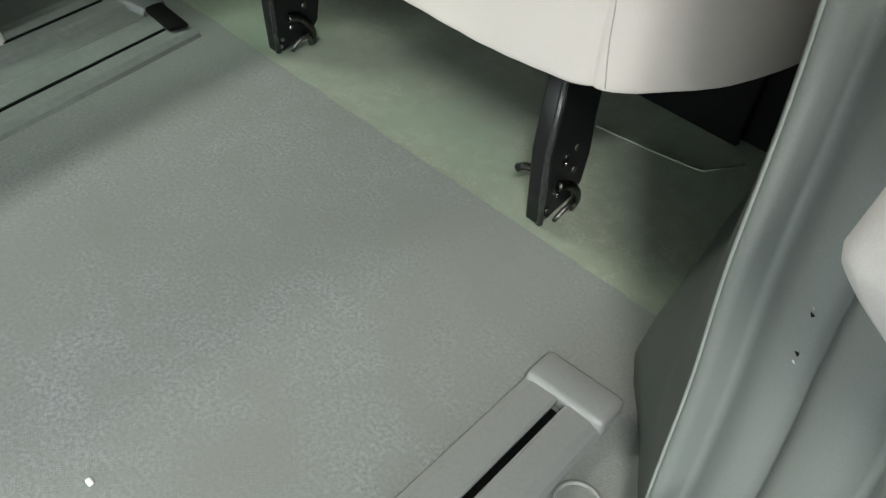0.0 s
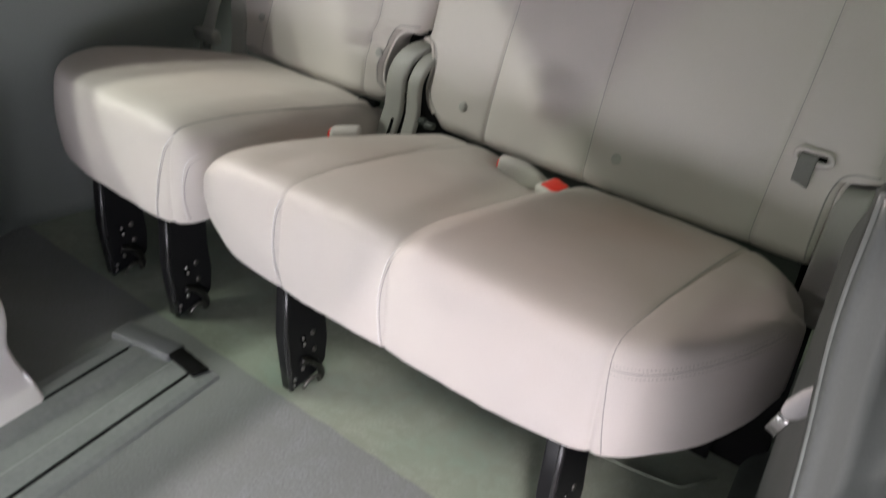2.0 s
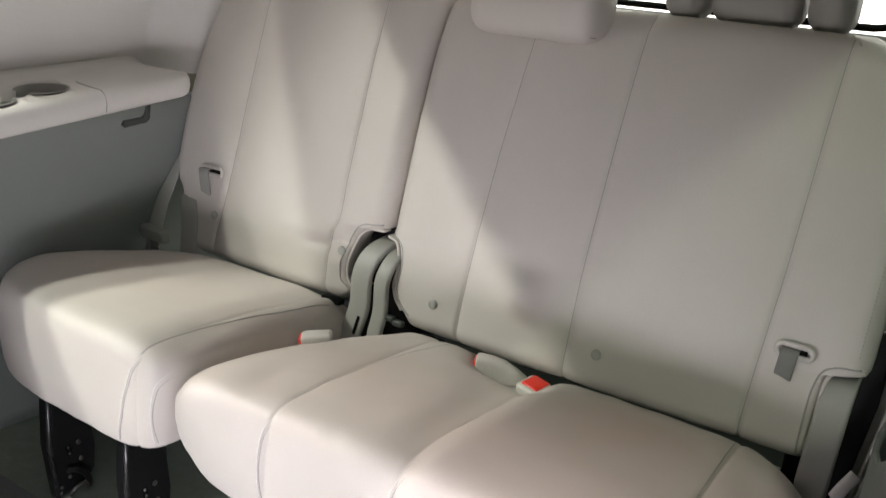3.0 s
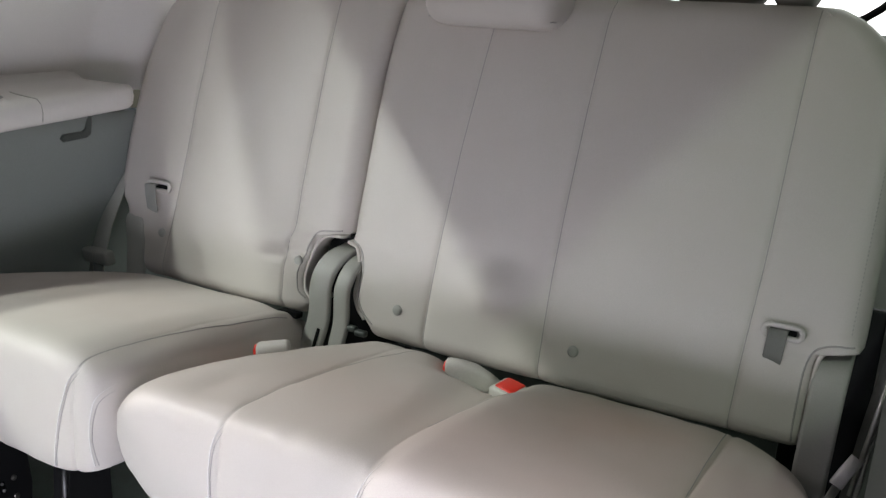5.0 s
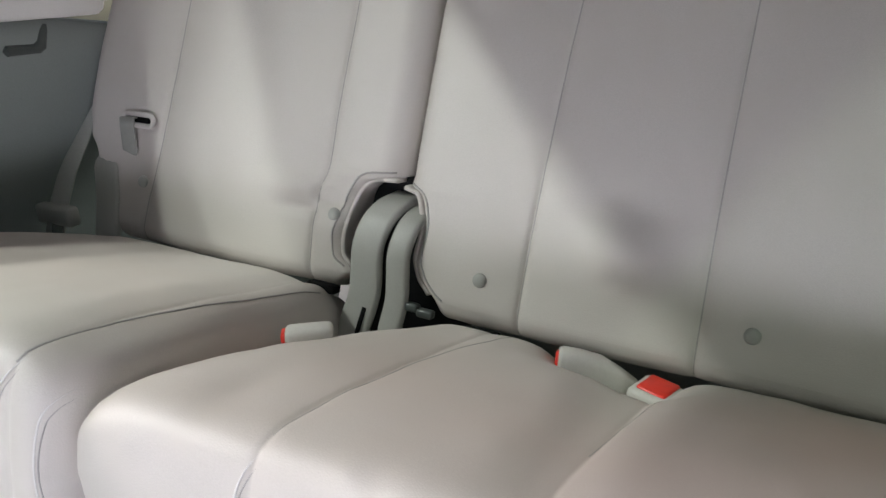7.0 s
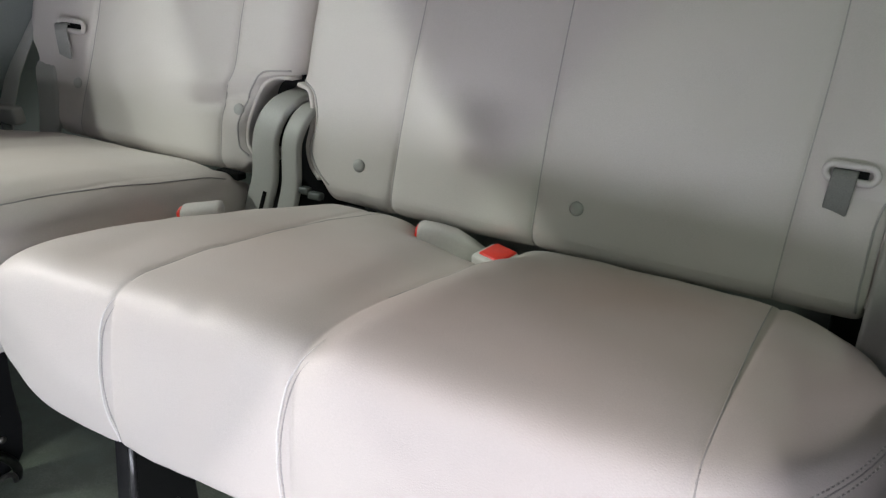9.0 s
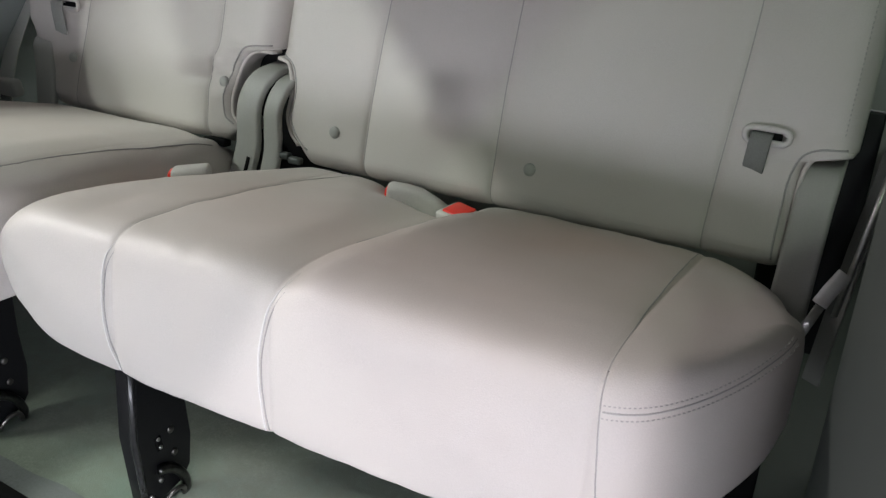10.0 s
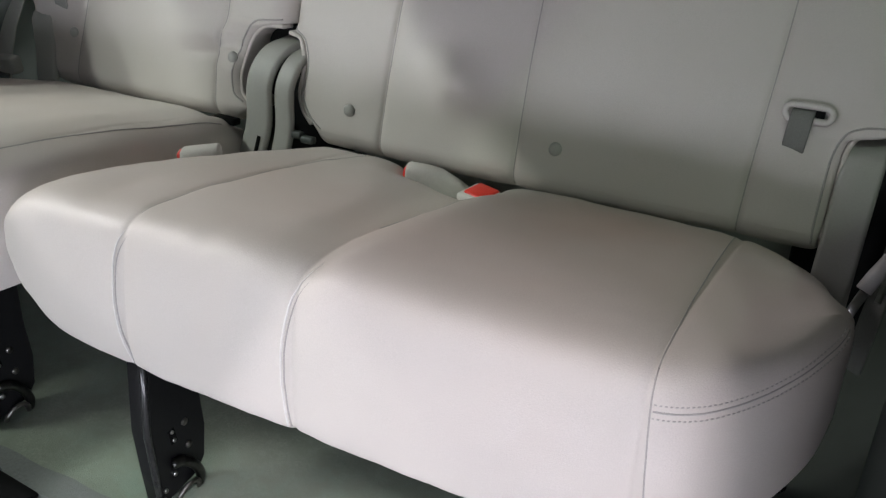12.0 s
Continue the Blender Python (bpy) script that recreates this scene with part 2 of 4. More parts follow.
def sweep(name, path, half_width, half_thick, mat, side=(1, 0, 0), r=0.004):
    """A flat strap with rounded edges along a path; side: the way across it at every point, or one for all."""
    path = [Vector(p) for p in path]
    sides = [Vector(s) for s in side] if isinstance(side, list) else [Vector(side)] * len(path)
    hw = half_width if isinstance(half_width, list) else [half_width] * len(path)
    rings = []
    for i, p in enumerate(path):
        d = (path[min(i + 1, len(path) - 1)] - path[max(i - 1, 0)]).normalized()
        a = (sides[i] - d * sides[i].dot(d)).normalized()
        b = d.cross(a)
        w, t, ring = hw[i], half_thick, []
        rr = min(r, t * 0.95, w * 0.95)
        for cx, cy, a0 in ((1, 1, 0), (-1, 1, 90), (-1, -1, 180), (1, -1, 270)):
            for k in range(4):
                th = radians(a0 + 30 * k)
                ring.append(tuple(p + a * (cx * (w - rr) + rr * math.cos(th)) + b * (cy * (t - rr) + rr * math.sin(th))))
        rings.append(ring)
    return rings_mesh(name, rings, mat)


def box(name, lo, hi, mat, bevel=0.004, segs=2, turn=None):
    bm = bmesh.new()
    bmesh.ops.create_cube(bm, size=1)
    c, s = (Vector(lo) + Vector(hi)) / 2, Vector(hi) - Vector(lo)
    bmesh.ops.scale(bm, vec=s, verts=bm.verts)
    if bevel:
        bmesh.ops.bevel(bm, geom=bm.edges[:], offset=min(bevel, min(s) * 0.45), segments=segs, affect="EDGES", profile=0.5)
    if turn:
        bmesh.ops.rotate(bm, cent=(0, 0, 0), matrix=turn.to_3x3(), verts=bm.verts)
    bmesh.ops.translate(bm, vec=c, verts=bm.verts)
    me = bpy.data.meshes.new(name)
    bm.to_mesh(me)
    bm.free()
    me.polygons.foreach_set("use_smooth", [True] * len(me.polygons))
    me.materials.append(mat)
    return me


def slab(name, outline, axis, lo, hi, mat, bevel=0.004, segs=2):
    """A flat outline (2D) extruded along an axis from lo to hi, with rounded rims."""
    bm = bmesh.new()

    def at(p, v):
        q = list(p)
        q.insert("xyz".index(axis), v)
        return q

    a = [bm.verts.new(at(p, lo)) for p in outline]
    b = [bm.verts.new(at(p, hi)) for p in outline]
    n = len(outline)
    bm.faces.new(a)
    bm.faces.new(b)
    for i in range(n):
        bm.faces.new((a[i], a[(i + 1) % n], b[(i + 1) % n], b[i]))
    bmesh.ops.recalc_face_normals(bm, faces=bm.faces)
    if bevel:
        rims = [e for e in bm.edges if (e.verts[0] in a) == (e.verts[1] in a)]
        bmesh.ops.bevel(bm, geom=rims, offset=bevel, segments=segs, affect="EDGES", profile=0.5)
    me = bpy.data.meshes.new(name)
    bm.to_mesh(me)
    bm.free()
    me.materials.append(mat)
    return me


def bump_at(x, y, cx, cy, sx, sy):
    return math.exp(-(((x - cx) / sx) ** 2) - ((y - cy) / sy) ** 2)


# ---- the van's inside ----
floor = tagged(part("floor", box("floor", (-1.6, -2.4, -0.08), (0.62, 1.4, -0.02), SHADED_PLASTIC, 0)), "dark grey van floor under the carpet", "floor", kind="structure")


def carpet(name, x0, x1, y0, y1, z, mat, label, lump=0.0006):
    nx, ny = 150, 50
    xs, ys = np.linspace(x0, x1, nx), np.linspace(y0, y1, ny)
    verts = [(x, y + 0.0025 * noise.noise((x * 22, 0.3, 4.1)) + 0.0015 * noise.noise((x * 60, 0.7, 2.2)), z + lump * noise.noise((x * 9, y * 9, 1.7))) for y in ys for x in xs]
    faces = [(j * nx + i, j * nx + i + 1, (j + 1) * nx + i + 1, (j + 1) * nx + i) for j in range(ny - 1) for i in range(nx - 1)]
    n = len(verts)
    rim = [i for i in range(nx)] + [j * nx + nx - 1 for j in range(1, ny)] + [(ny - 1) * nx + i for i in range(nx - 2, -1, -1)] + [j * nx for j in range(ny - 2, 0, -1)]
    m = len(rim)
    verts += [verts[i] for i in rim] + [(verts[i][0], verts[i][1], z - 0.012) for i in rim]
    faces += [(n + k, n + (k + 1) % m, n + m + (k + 1) % m, n + m + k) for k in range(m)]
    me = mesh_of(name, verts, faces, mat)
    me.polygons.foreach_set("use_smooth", [abs(p.normal.z) > 0.5 for p in me.polygons])
    return tagged(part(name, me), label, "carpet", kind="structure")


carpet("carpet_front", -1.30, 0.60, -2.1, -0.02, 0.0, CARPET_FRONT, "blue-grey cut-pile carpet on the van floor, vacuumed")
carpet("carpet_rear", -1.30, 0.60, -0.030, 1.0, -0.0012, CARPET_REAR, "olive-beige carpet under the rear bench, lightly stained")


# ---- rear bench: cushions ----
def cushion_mesh(name, cols, seams, yf, yr, zt, zb, mat, groove=0.0035, shape=None):
    rings = []
    for x in cols:
        f, r, t, b = yf(x), yr(x), zt(x), zb(x)
        h, w = t - b, max(r - f, 0.004)
        k = min(1.0, w / 0.2)
        sec = [(f + 0.06 * k, b + 0.006), (f + 0.012 * k, b + 0.001), (f + 0.003 * k, b - 0.001), (f, b + 0.012), (f - 0.004 * k, b + 0.35 * h), (f - 0.003 * k, t - 0.30 * h), (f + 0.002 * k, t - 0.012 * k), (f + 0.022 * k, t + 0.001), (f + 0.06 * k, t + 0.004 * k),
               (f + 0.30 * w, t + 0.003 * k), (f + 0.58 * w, t - 0.007 * k), (r - 0.085 * k, t - 0.018 * k), (r - 0.055 * k, t - 0.026 * k), (r - 0.035 * k, t - 0.040 * k), (r - 0.01 * k, t - 0.050 * k), (r, t - 0.07 * k), (r - 0.01 * k, b + 0.02), (r - 0.05 * k, b)]
        ring = chaikin(sec, 3)
        near = min([abs(x - s) for s in seams] + [9])
        g = groove * max(0.0, 1 - near / 0.005) if near < 0.005 else 0.0
        puff = 0.004 * (1 - math.exp(-near / 0.03)) if seams else 0
        out = []
        cy, cz = (f + r) / 2, b + 0.35 * h
        for y, z in ring:
            d = Vector((0, y - cy, (z - cz) * 1.5)).normalized()
            lump = 0.0022 * noise.noise((x * 14, y * 14, z * 14)) + 0.0010 * noise.noise((x * 45, y * 45, z * 45))
            q = (puff - g + lump) * k
            y2, z2 = y + d.y * q, z + d.z * q
            if shape and z > b + 0.5 * h:
                z2 += shape(x, y) * k
            out.append((x, y2, z2))
        rings.append(out)
    return rings_mesh(name, rings, mat)


def columns(x0, x1, seams, step=0.008, ends=0.05):
    xs = set()
    for x in np.arange(x0 + ends, x1 - ends, step):
        if min([abs(x - s) for s in seams] + [9]) > 0.008:
            xs.add(round(float(x), 5))
    for s in seams:
        xs.update(round(s + d, 5) for d in (-0.007, -0.004, -0.0018, 0, 0.0018, 0.004, 0.007))
    for k in range(14):
        c = ends * (1 - math.cos(math.pi / 2 * k / 13))
        xs.update((round(x0 + c, 5), round(x1 - c, 5)))
    return sorted(xs)


BENCH = "rear bench seats"

# wide cushion
W_SEAMS = [-0.421, -0.232, 0.058]
w_yf = curve([-0.62, -0.617, -0.611, -0.602, -0.588, -0.565, -0.52, -0.45, -0.2, 0.0, 0.06, 0.09, 0.115, 0.14, 0.16, 0.172, 0.18], [0.05, 0.01, -0.015, -0.032, -0.042, -0.048, -0.052, -0.054, -0.053, -0.051, -0.047, -0.032, -0.004, 0.034, 0.08, 0.125, 0.19])
w_yr = curve([-0.62, -0.61, -0.59, -0.56, -0.53, -0.5, -0.46, 0.06, 0.11, 0.145, 0.165, 0.18], [0.09, 0.15, 0.215, 0.275, 0.32, 0.355, 0.4, 0.4, 0.37, 0.325, 0.275, 0.21])
w_zt = curve([-0.62, -0.617, -0.609, -0.595, -0.56, -0.5, -0.3, 0.0, 0.1, 0.145, 0.168, 0.177, 0.18], [0.285, 0.3, 0.318, 0.333, 0.349, 0.357, 0.362, 0.361, 0.357, 0.354, 0.346, 0.333, 0.31])
w_zb = curve([-0.62, -0.59, -0.557, -0.513, -0.423, -0.234, -0.07, 0.03, 0.072, 0.11, 0.15, 0.18], [0.27, 0.258, 0.241, 0.219, 0.211, 0.208, 0.207, 0.214, 0.219, 0.226, 0.232, 0.24])


def w_shape(x, y):
    s = -0.046 * bump_at(x, y, -0.305, 0.352, 0.045, 0.070) - 0.020 * bump_at(x, y, -0.248, 0.345, 0.028, 0.055) - 0.007 * bump_at(x, y, -0.245, 0.24, 0.04, 0.10) - 0.006 * bump_at(x, y, -0.235, 0.10, 0.03, 0.2)
    s += -0.012 * bump_at(x, y, -0.243, 0.292, 0.034, 0.028)
    s += -0.010 * bump_at(x, y, -0.60, 0.25, 0.06, 0.10)
    s += -0.0022 * bump_at(x, y, -0.335, -0.045, 0.010, 0.02) + 0.0015 * bump_at(x, y, -0.355, -0.04, 0.012, 0.02) - 0.004 * bump_at(x, y, -0.222, -0.03, 0.012, 0.03) + 0.003 * bump_at(x, y, -0.20, -0.02, 0.015, 0.04) - 0.003 * bump_at(x, y, -0.49, 0.02, 0.02, 0.05)
    return s


wide = thing("wide_bench_seat", "wide light grey vinyl bench seat with faint brown stains", "seat", BENCH)
w_cols = columns(-0.620, 0.180, W_SEAMS)
wc = part("cushion", cushion_mesh("wide_cushion", w_cols, W_SEAMS, w_yf, w_yr, w_zt, w_zb, LEATHER, 0.0016, shape=w_shape), wide, "light grey vinyl cushion, stitched seams")

# narrow cushion
N_SEAMS = [-0.660]
n_yf = curve([-1.128, -1.12, -1.1, -1.065, -1.005, -0.955, -0.86, -0.65, -0.632, -0.621, -0.613], [0.15, 0.1, 0.055, 0.012, -0.027, -0.04, -0.051, -0.054, -0.048, -0.032, 0.0])
n_yr = curve([-1.128, -1.116, -1.076, -1.016, -0.93, -0.66, -0.625, -0.613], [0.16, 0.23, 0.31, 0.37, 0.4, 0.4, 0.385, 0.36])
n_zt = curve([-1.128, -1.121, -1.107, -1.065, -0.99, -0.71, -0.665, -0.642, -0.628, -0.618, -0.613], [0.29, 0.322, 0.346, 0.36, 0.367, 0.37, 0.366, 0.357, 0.349, 0.338, 0.318])
n_zb = curve([-1.128, -1.085, -1.01, -0.965, -0.7, -0.63, -0.613], [0.262, 0.242, 0.222, 0.215, 0.214, 0.226, 0.234])
narrow = thing("narrow_bench_seat", "narrow light grey vinyl bench seat beside the side wall", "seat", BENCH)
n_cols = columns(-1.128, -0.613, N_SEAMS)


def n_shape(x, y):
    a, b = min(1.0, max(0.0, (x + 0.672) / 0.035)), min(1.0, max(0.0, (y - 0.02) / 0.22))
    return 0.010 * a * a * (3 - 2 * a) * b * b * (3 - 2 * b) - 0.012 * bump_at(x, y, -0.615, 0.19, 0.03, 0.06)


nc = part("cushion", cushion_mesh("narrow_cushion", n_cols, N_SEAMS, n_yf, n_yr, n_zt, n_zb, LEATHER, 0.0016, shape=n_shape), narrow, "light grey vinyl cushion, piped front seam")


# ---- rear bench: backrests ----
def lean(z):
    return float(BACK(z))


BACK = curve([0.30, 0.34, 0.42, 0.50, 0.65, 0.81, 0.87, 1.0], [0.352, 0.357, 0.372, 0.392, 0.443, 0.510, 0.54, 0.60])


def back_row(z, xl, xr, seams, z0, z1, dents, thick=0.11, rad=0.03):
    rt, rb = 0.035, 0.03
    rad = 0.012 + (rad - 0.012) * min(1.0, max(0.0, (z - 0.45) / 0.03))
    y0 = lean(z)
    push = 0.0
    if z > z1 - rt:
        push = rt - math.sqrt(max(rt * rt - (z - (z1 - rt)) ** 2, 0))
    if z < z0 + rb:
        push = rb - math.sqrt(max(rb * rb - (z0 + rb - z) ** 2, 0))
    a, b = xl(z), xr(z)
    marks = [a] + [s(z) for s in seams] + [b]
    xs = []
    for k in range(len(marks) - 1):
        p, q = marks[k], marks[k + 1]
        if k == 0:
            xs += [p + rad * (1 - math.cos(t)) for t in np.linspace(0, math.pi / 2, 8)]
            p += rad
        else:
            xs += [p, p + 0.0018, p + 0.004, p + 0.008]
            p += 0.008
        end = q - (rad if k == len(marks) - 2 else 0.008)
        xs += list(np.linspace(p, end, 26)[1:-1])
        if k == len(marks) - 2:
            xs += [q - rad * (1 - math.cos(t)) for t in np.linspace(math.pi / 2, 0, 8)]
        else:
            xs += [q - 0.008, q - 0.004, q - 0.0018]
    row = []
    for x in xs:
        near = min(abs(x - s) for s in marks[1:-1])
        y = y0 + push
        d = min(x - a, b - x)
        if d < rad:
            y += rad - math.sqrt(max(rad * rad - (rad - d) ** 2, 0))
        y -= 0.006 * (1 - math.exp(-near / 0.035)) * min(1, d / 0.08)
        if near < 0.005:
            y += 0.0032 * (1 - near / 0.005)
        y -= 0.002 * noise.noise((x * 11, z * 11, 3.1)) + 0.0008 * noise.noise((x * 40, z * 40, 5.1))
        for cx, cz, sx, sz, depth in dents:
            y += depth * bump_at(x, z, cx, cz, sx, sz)
        row.append((x, y, z))
    yb = y0 + thick - push
    for x, y in ((b, y0 + push + rad + 0.01), (b, yb - 0.02), (b - 0.02, yb), (a + 0.02, yb), (a, yb - 0.02), (a, y0 + push + rad + 0.01)):
        row.append((x, max(y, y0 + push + 0.002), z))
    return row


def backrest_mesh(name, xl, xr, seams, z0, z1, dents, extra=()):
    zs = set(np.linspace(z0 + 0.03, z1 - 0.035, 44).tolist()) | set(extra)
    zs |= {z0 + 0.03 * (1 - math.cos(t)) for t in np.linspace(0, math.pi / 2, 8)} | {z1 - 0.035 * (1 - math.cos(t)) for t in np.linspace(0, math.pi / 2, 9)}
    return rings_mesh(name, [back_row(z, xl, xr, seams, z0, z1, dents) for z in sorted(zs)], LEATHER)


W_BACK_SEAMS = [curve([0.30, 0.9], [-0.404, -0.407]), curve([0.30, 0.9], [-0.216, -0.229]), curve([0.30, 0.40, 0.60, 0.90], [0.044, 0.047, 0.054, 0.054])]
N_BACK_SEAMS = [curve([0.30, 0.385, 0.433, 0.50, 0.64, 0.83, 0.9], [-0.952, -0.947, -0.942, -0.942, -0.953, -0.978, -0.987]), curve([0.30, 0.373, 0.43, 0.475, 0.54, 0.69, 0.84, 0.9], [-0.674, -0.679, -0.682, -0.673, -0.678, -0.691, -0.708, -0.715])]
w_dents = [(-0.338, 0.482, 0.024, 0.018, 0.007), (-0.303, 0.442, 0.034, 0.030, -0.021), (-0.280, 0.486, 0.034, 0.020, 0.005), (0.105, 0.46, 0.03, 0.04, 0.005)]
w_xl = curve([0.30, 0.345, 0.372, 0.387, 0.42, 0.45, 0.463, 0.470, 0.51, 0.67, 0.80, 0.85, 0.88], [-0.495, -0.506, -0.530, -0.538, -0.534, -0.541, -0.552, -0.566, -0.569, -0.580, -0.590, -0.590, -0.565])
w_xr = curve([0.30, 0.34, 0.44, 0.447, 0.458, 0.465, 0.70, 0.77, 0.82, 0.85, 0.88], [0.122, 0.130, 0.132, 0.136, 0.178, 0.182, 0.182, 0.172, 0.145, 0.115, 0.06])
part("backrest", backrest_mesh("wide_backrest", w_xl, w_xr, W_BACK_SEAMS, 0.327, 0.872, w_dents, np.linspace(0.35, 0.48, 26)), wide, "light grey vinyl backrest with vertical seams")
n_dents = [(-0.666, 0.448, 0.014, 0.006, 0.006), (-0.640, 0.472, 0.022, 0.008, -0.004), (-0.702, 0.424, 0.022, 0.007, 0.007), (-0.664, 0.437, 0.022, 0.006, 0.008), (-0.695, 0.452, 0.035, 0.012, -0.007), (-0.66, 0.405, 0.018, 0.016, -0.004), (-0.74, 0.445, 0.04, 0.02, -0.004), (-0.98, 0.47, 0.02, 0.03, 0.005)]
n_xl = curve([0.3, 0.345, 0.367, 0.414, 0.447, 0.47, 0.51, 0.61, 0.7, 0.8, 0.84, 0.89], [-0.975, -1.0, -1.03, -1.05, -1.06, -1.085, -1.1, -1.112, -1.119, -1.113, -1.095, -1.03])
n_xr = curve([0.3, 0.345, 0.36, 0.375, 0.4, 0.43, 0.455, 0.468, 0.475, 0.5, 0.67, 0.885], [-0.66, -0.632, -0.617, -0.632, -0.639, -0.634, -0.626, -0.606, -0.577, -0.575, -0.589, -0.602])
part("backrest", backrest_mesh("narrow_backrest", n_xl, n_xr, N_BACK_SEAMS, 0.335, 0.886, n_dents, np.linspace(0.36, 0.485, 26)), narrow, "light grey vinyl backrest with vertical seams")


# ---- legs ----
def leg_outline():
    return [(0.0, 0.0), (0.055, 0.014), (0.066, 0.030), (0.068, 0.07), (0.060, 0.12), (0.052, 0.25), (-0.012, 0.25), (-0.013, 0.10)]


def seat_leg(x, parent):
    leg = part("leg", slab("leg_plate", [(y - 0.002, z + 0.003) for y, z in leg_outline()], "x", x + 0.008, x + 0.014, BLACK_METAL, 0.002), parent, "black steel leg hooked to the floor")
    part("plate", slab("leg_inner_plate", [(y - 0.002, z + 0.003) for y, z in leg_outline()], "x", x - 0.010, x - 0.005, BLACK_METAL, 0.002), leg)
    front = [(0.001, 0.004), (-0.006, 0.05), (-0.014, 0.105), (-0.014, 0.25)]
    part("flange", sweep("leg_flange", [(x + 0.003, y - 0.004, z) for y, z in front], [0.010, 0.011, 0.012, 0.012], 0.0035, BLACK_METAL), leg)
    part("rib", tube("leg_rib", [(x + 0.0125, y - 0.005, z) for y, z in front], 0.0042, RIB_METAL, 12), leg, "glossy rounded front rib")
    for y, z in ((0.033, 0.094), (0.038, 0.062)):
        part("rivet", tube("rivet", [(x + 0.012, y, z), (x + 0.0150, y, z), (x + 0.0156, y, z)], 0.0045, DULL_STEEL, 14), leg, "flat dull steel rivet")
    part("slot", sweep("slot", [(x + 0.0138, 0.0125, 0.094), (x + 0.0138, 0.0175, 0.076)], 0.0048, 0.0010, BLACK, side=(0, 1, 0.2)), leg, "dark slot in the plate")
    for y, z, q in ((0.0135, 0.091, 0.0024), (0.0165, 0.0795, 0.0026), (0.016, 0.036, 0.0034), (0.001, 0.022, 0.0030), (-0.001, 0.012, 0.0026)):
        part("bolt", tube("bolt", [(x + 0.012, y, z), (x + 0.0152, y, z), (x + 0.0160, y, z)], q, STEEL, 8), leg, "small bright steel bolt")
    hoop = [(0.010, 0.052), (0.020, 0.051), (0.030, 0.046), (0.039, 0.037), (0.046, 0.026), (0.050, 0.014), (0.050, 0.005)]
    f = [curve(range(len(hoop)), [p[k] for p in hoop]) for k in range(2)]
    part("hook", tube("hook", [(x + 0.016 + 0.006 * math.sin(0.5 * t), f[0](t), f[1](t)) for t in np.linspace(0, 6, 22)], 0.0058, HOOK_STEEL, 12), leg, "thick dark steel floor hook")
    wire = [(x + 0.020 + 0.005 * math.sin(t), 0.030 + 0.016 * math.cos(t), 0.0035 + 0.017 * math.sin(t)) for t in np.linspace(0, math.pi, 14)]
    part("striker", tube("striker", wire, 0.0030, DULL_STEEL, 8), leg, "thin steel floor striker")


part("lever", tube("lever", [(-0.012, 0.018, 0.052), (-0.028, 0.012, 0.050), (-0.036, 0.010, 0.044)], 0.005, BLACK_METAL, 8), wide, "black release lever")
for x in (0.005, -0.456):
    seat_leg(x, wide)
for x in (-0.738, -0.924):
    seat_leg(x, narrow)


# ---- floor rails ----
def rail(name, pts, prof, cap, label, slits, mat):
    ob = thing(name, label, "seat rail", "floor seat rails")
    a, b = Vector(pts[0]), Vector(pts[1])
    d = (b - a).normalized()
    s = Vector((-d.y, d.x, 0))
    rings = [[tuple(p + s * u + Vector((0, 0, h))) for u, h in prof] for p in (a, b)]
    part("channel", rings_mesh("channel", rings, mat, smooth=False), ob)
    for off, w, h in slits:
        # Black strip near the top of each slit in place of its shade.
        part("slot", sweep("slot", [a + s * off + Vector((0, 0, h)) + d * 0.03, b + s * off + Vector((0, 0, h))], w, 0.0012, BLACK, side=tuple(s)), ob, "black strip for the dark inside of the rail slot")
    part("end_cap", box("end_cap", (-0.022, cap[0], 0.0), (0.020, cap[1], cap[2]), cap[3], 0.006, 3), ob, "grey plastic end cap").matrix_basis = Matrix.Translation(a) @ d.to_track_quat("X", "Z").to_matrix().to_4x4()
    return ob


PROF = [(-0.046, 0.0), (-0.043, 0.010), (-0.034, 0.015), (-0.008, 0.016), (-0.005, 0.014), (-0.005, 0.004), (0.003, 0.004), (0.003, 0.014), (0.006, 0.016), (0.030, 0.015), (0.039, 0.010), (0.042, 0.0)]
rail("seat_rail", ((0.193, -0.175, 0), (0.263, -1.6, 0)), PROF, (-0.043, 0.042, 0.021, GREY_PLASTIC), "grey plastic seat rail with a capped end", [(-0.001, 0.0045, 0.0100)], GREY_PLASTIC)
PROF = [(-0.102, 0.0), (-0.098, 0.006), (-0.080, 0.009), (-0.0615, 0.009), (-0.061, 0.005), (-0.055, 0.005), (-0.0545, 0.009), (-0.034, 0.011), (-0.026, 0.010), (-0.018, 0.005), (0.016, 0.005), (0.024, 0.010), (0.034, 0.011), (0.0585, 0.009), (0.059, 0.005), (0.065, 0.005), (0.0655, 0.009), (0.086, 0.008), (0.096, 0.004), (0.100, 0.0)]
rail("seat_rail", ((-0.640, -0.080, 0), (-0.335, -1.5, 0)), PROF, (-0.106, 0.014, 0.016, CAP_PLASTIC), "worn grey seat rail with two black slots", [(-0.058, 0.0024, 0.0082), (0.062, 0.0024, 0.0082)], RAIL_WORN)
part("slot_cover", box("slot_cover", (-0.037, -0.015, 0.0), (0.037, 0.015, 0.006), BLACK, 0.003)).matrix_world = Matrix.Translation((-0.596, -0.080, 0.0095)) @ pose(0, 0, 0, 0, 0, -4)
tagged(bpy.data.objects["slot_cover"], "small black plastic cover lying at the rail end", "cover")


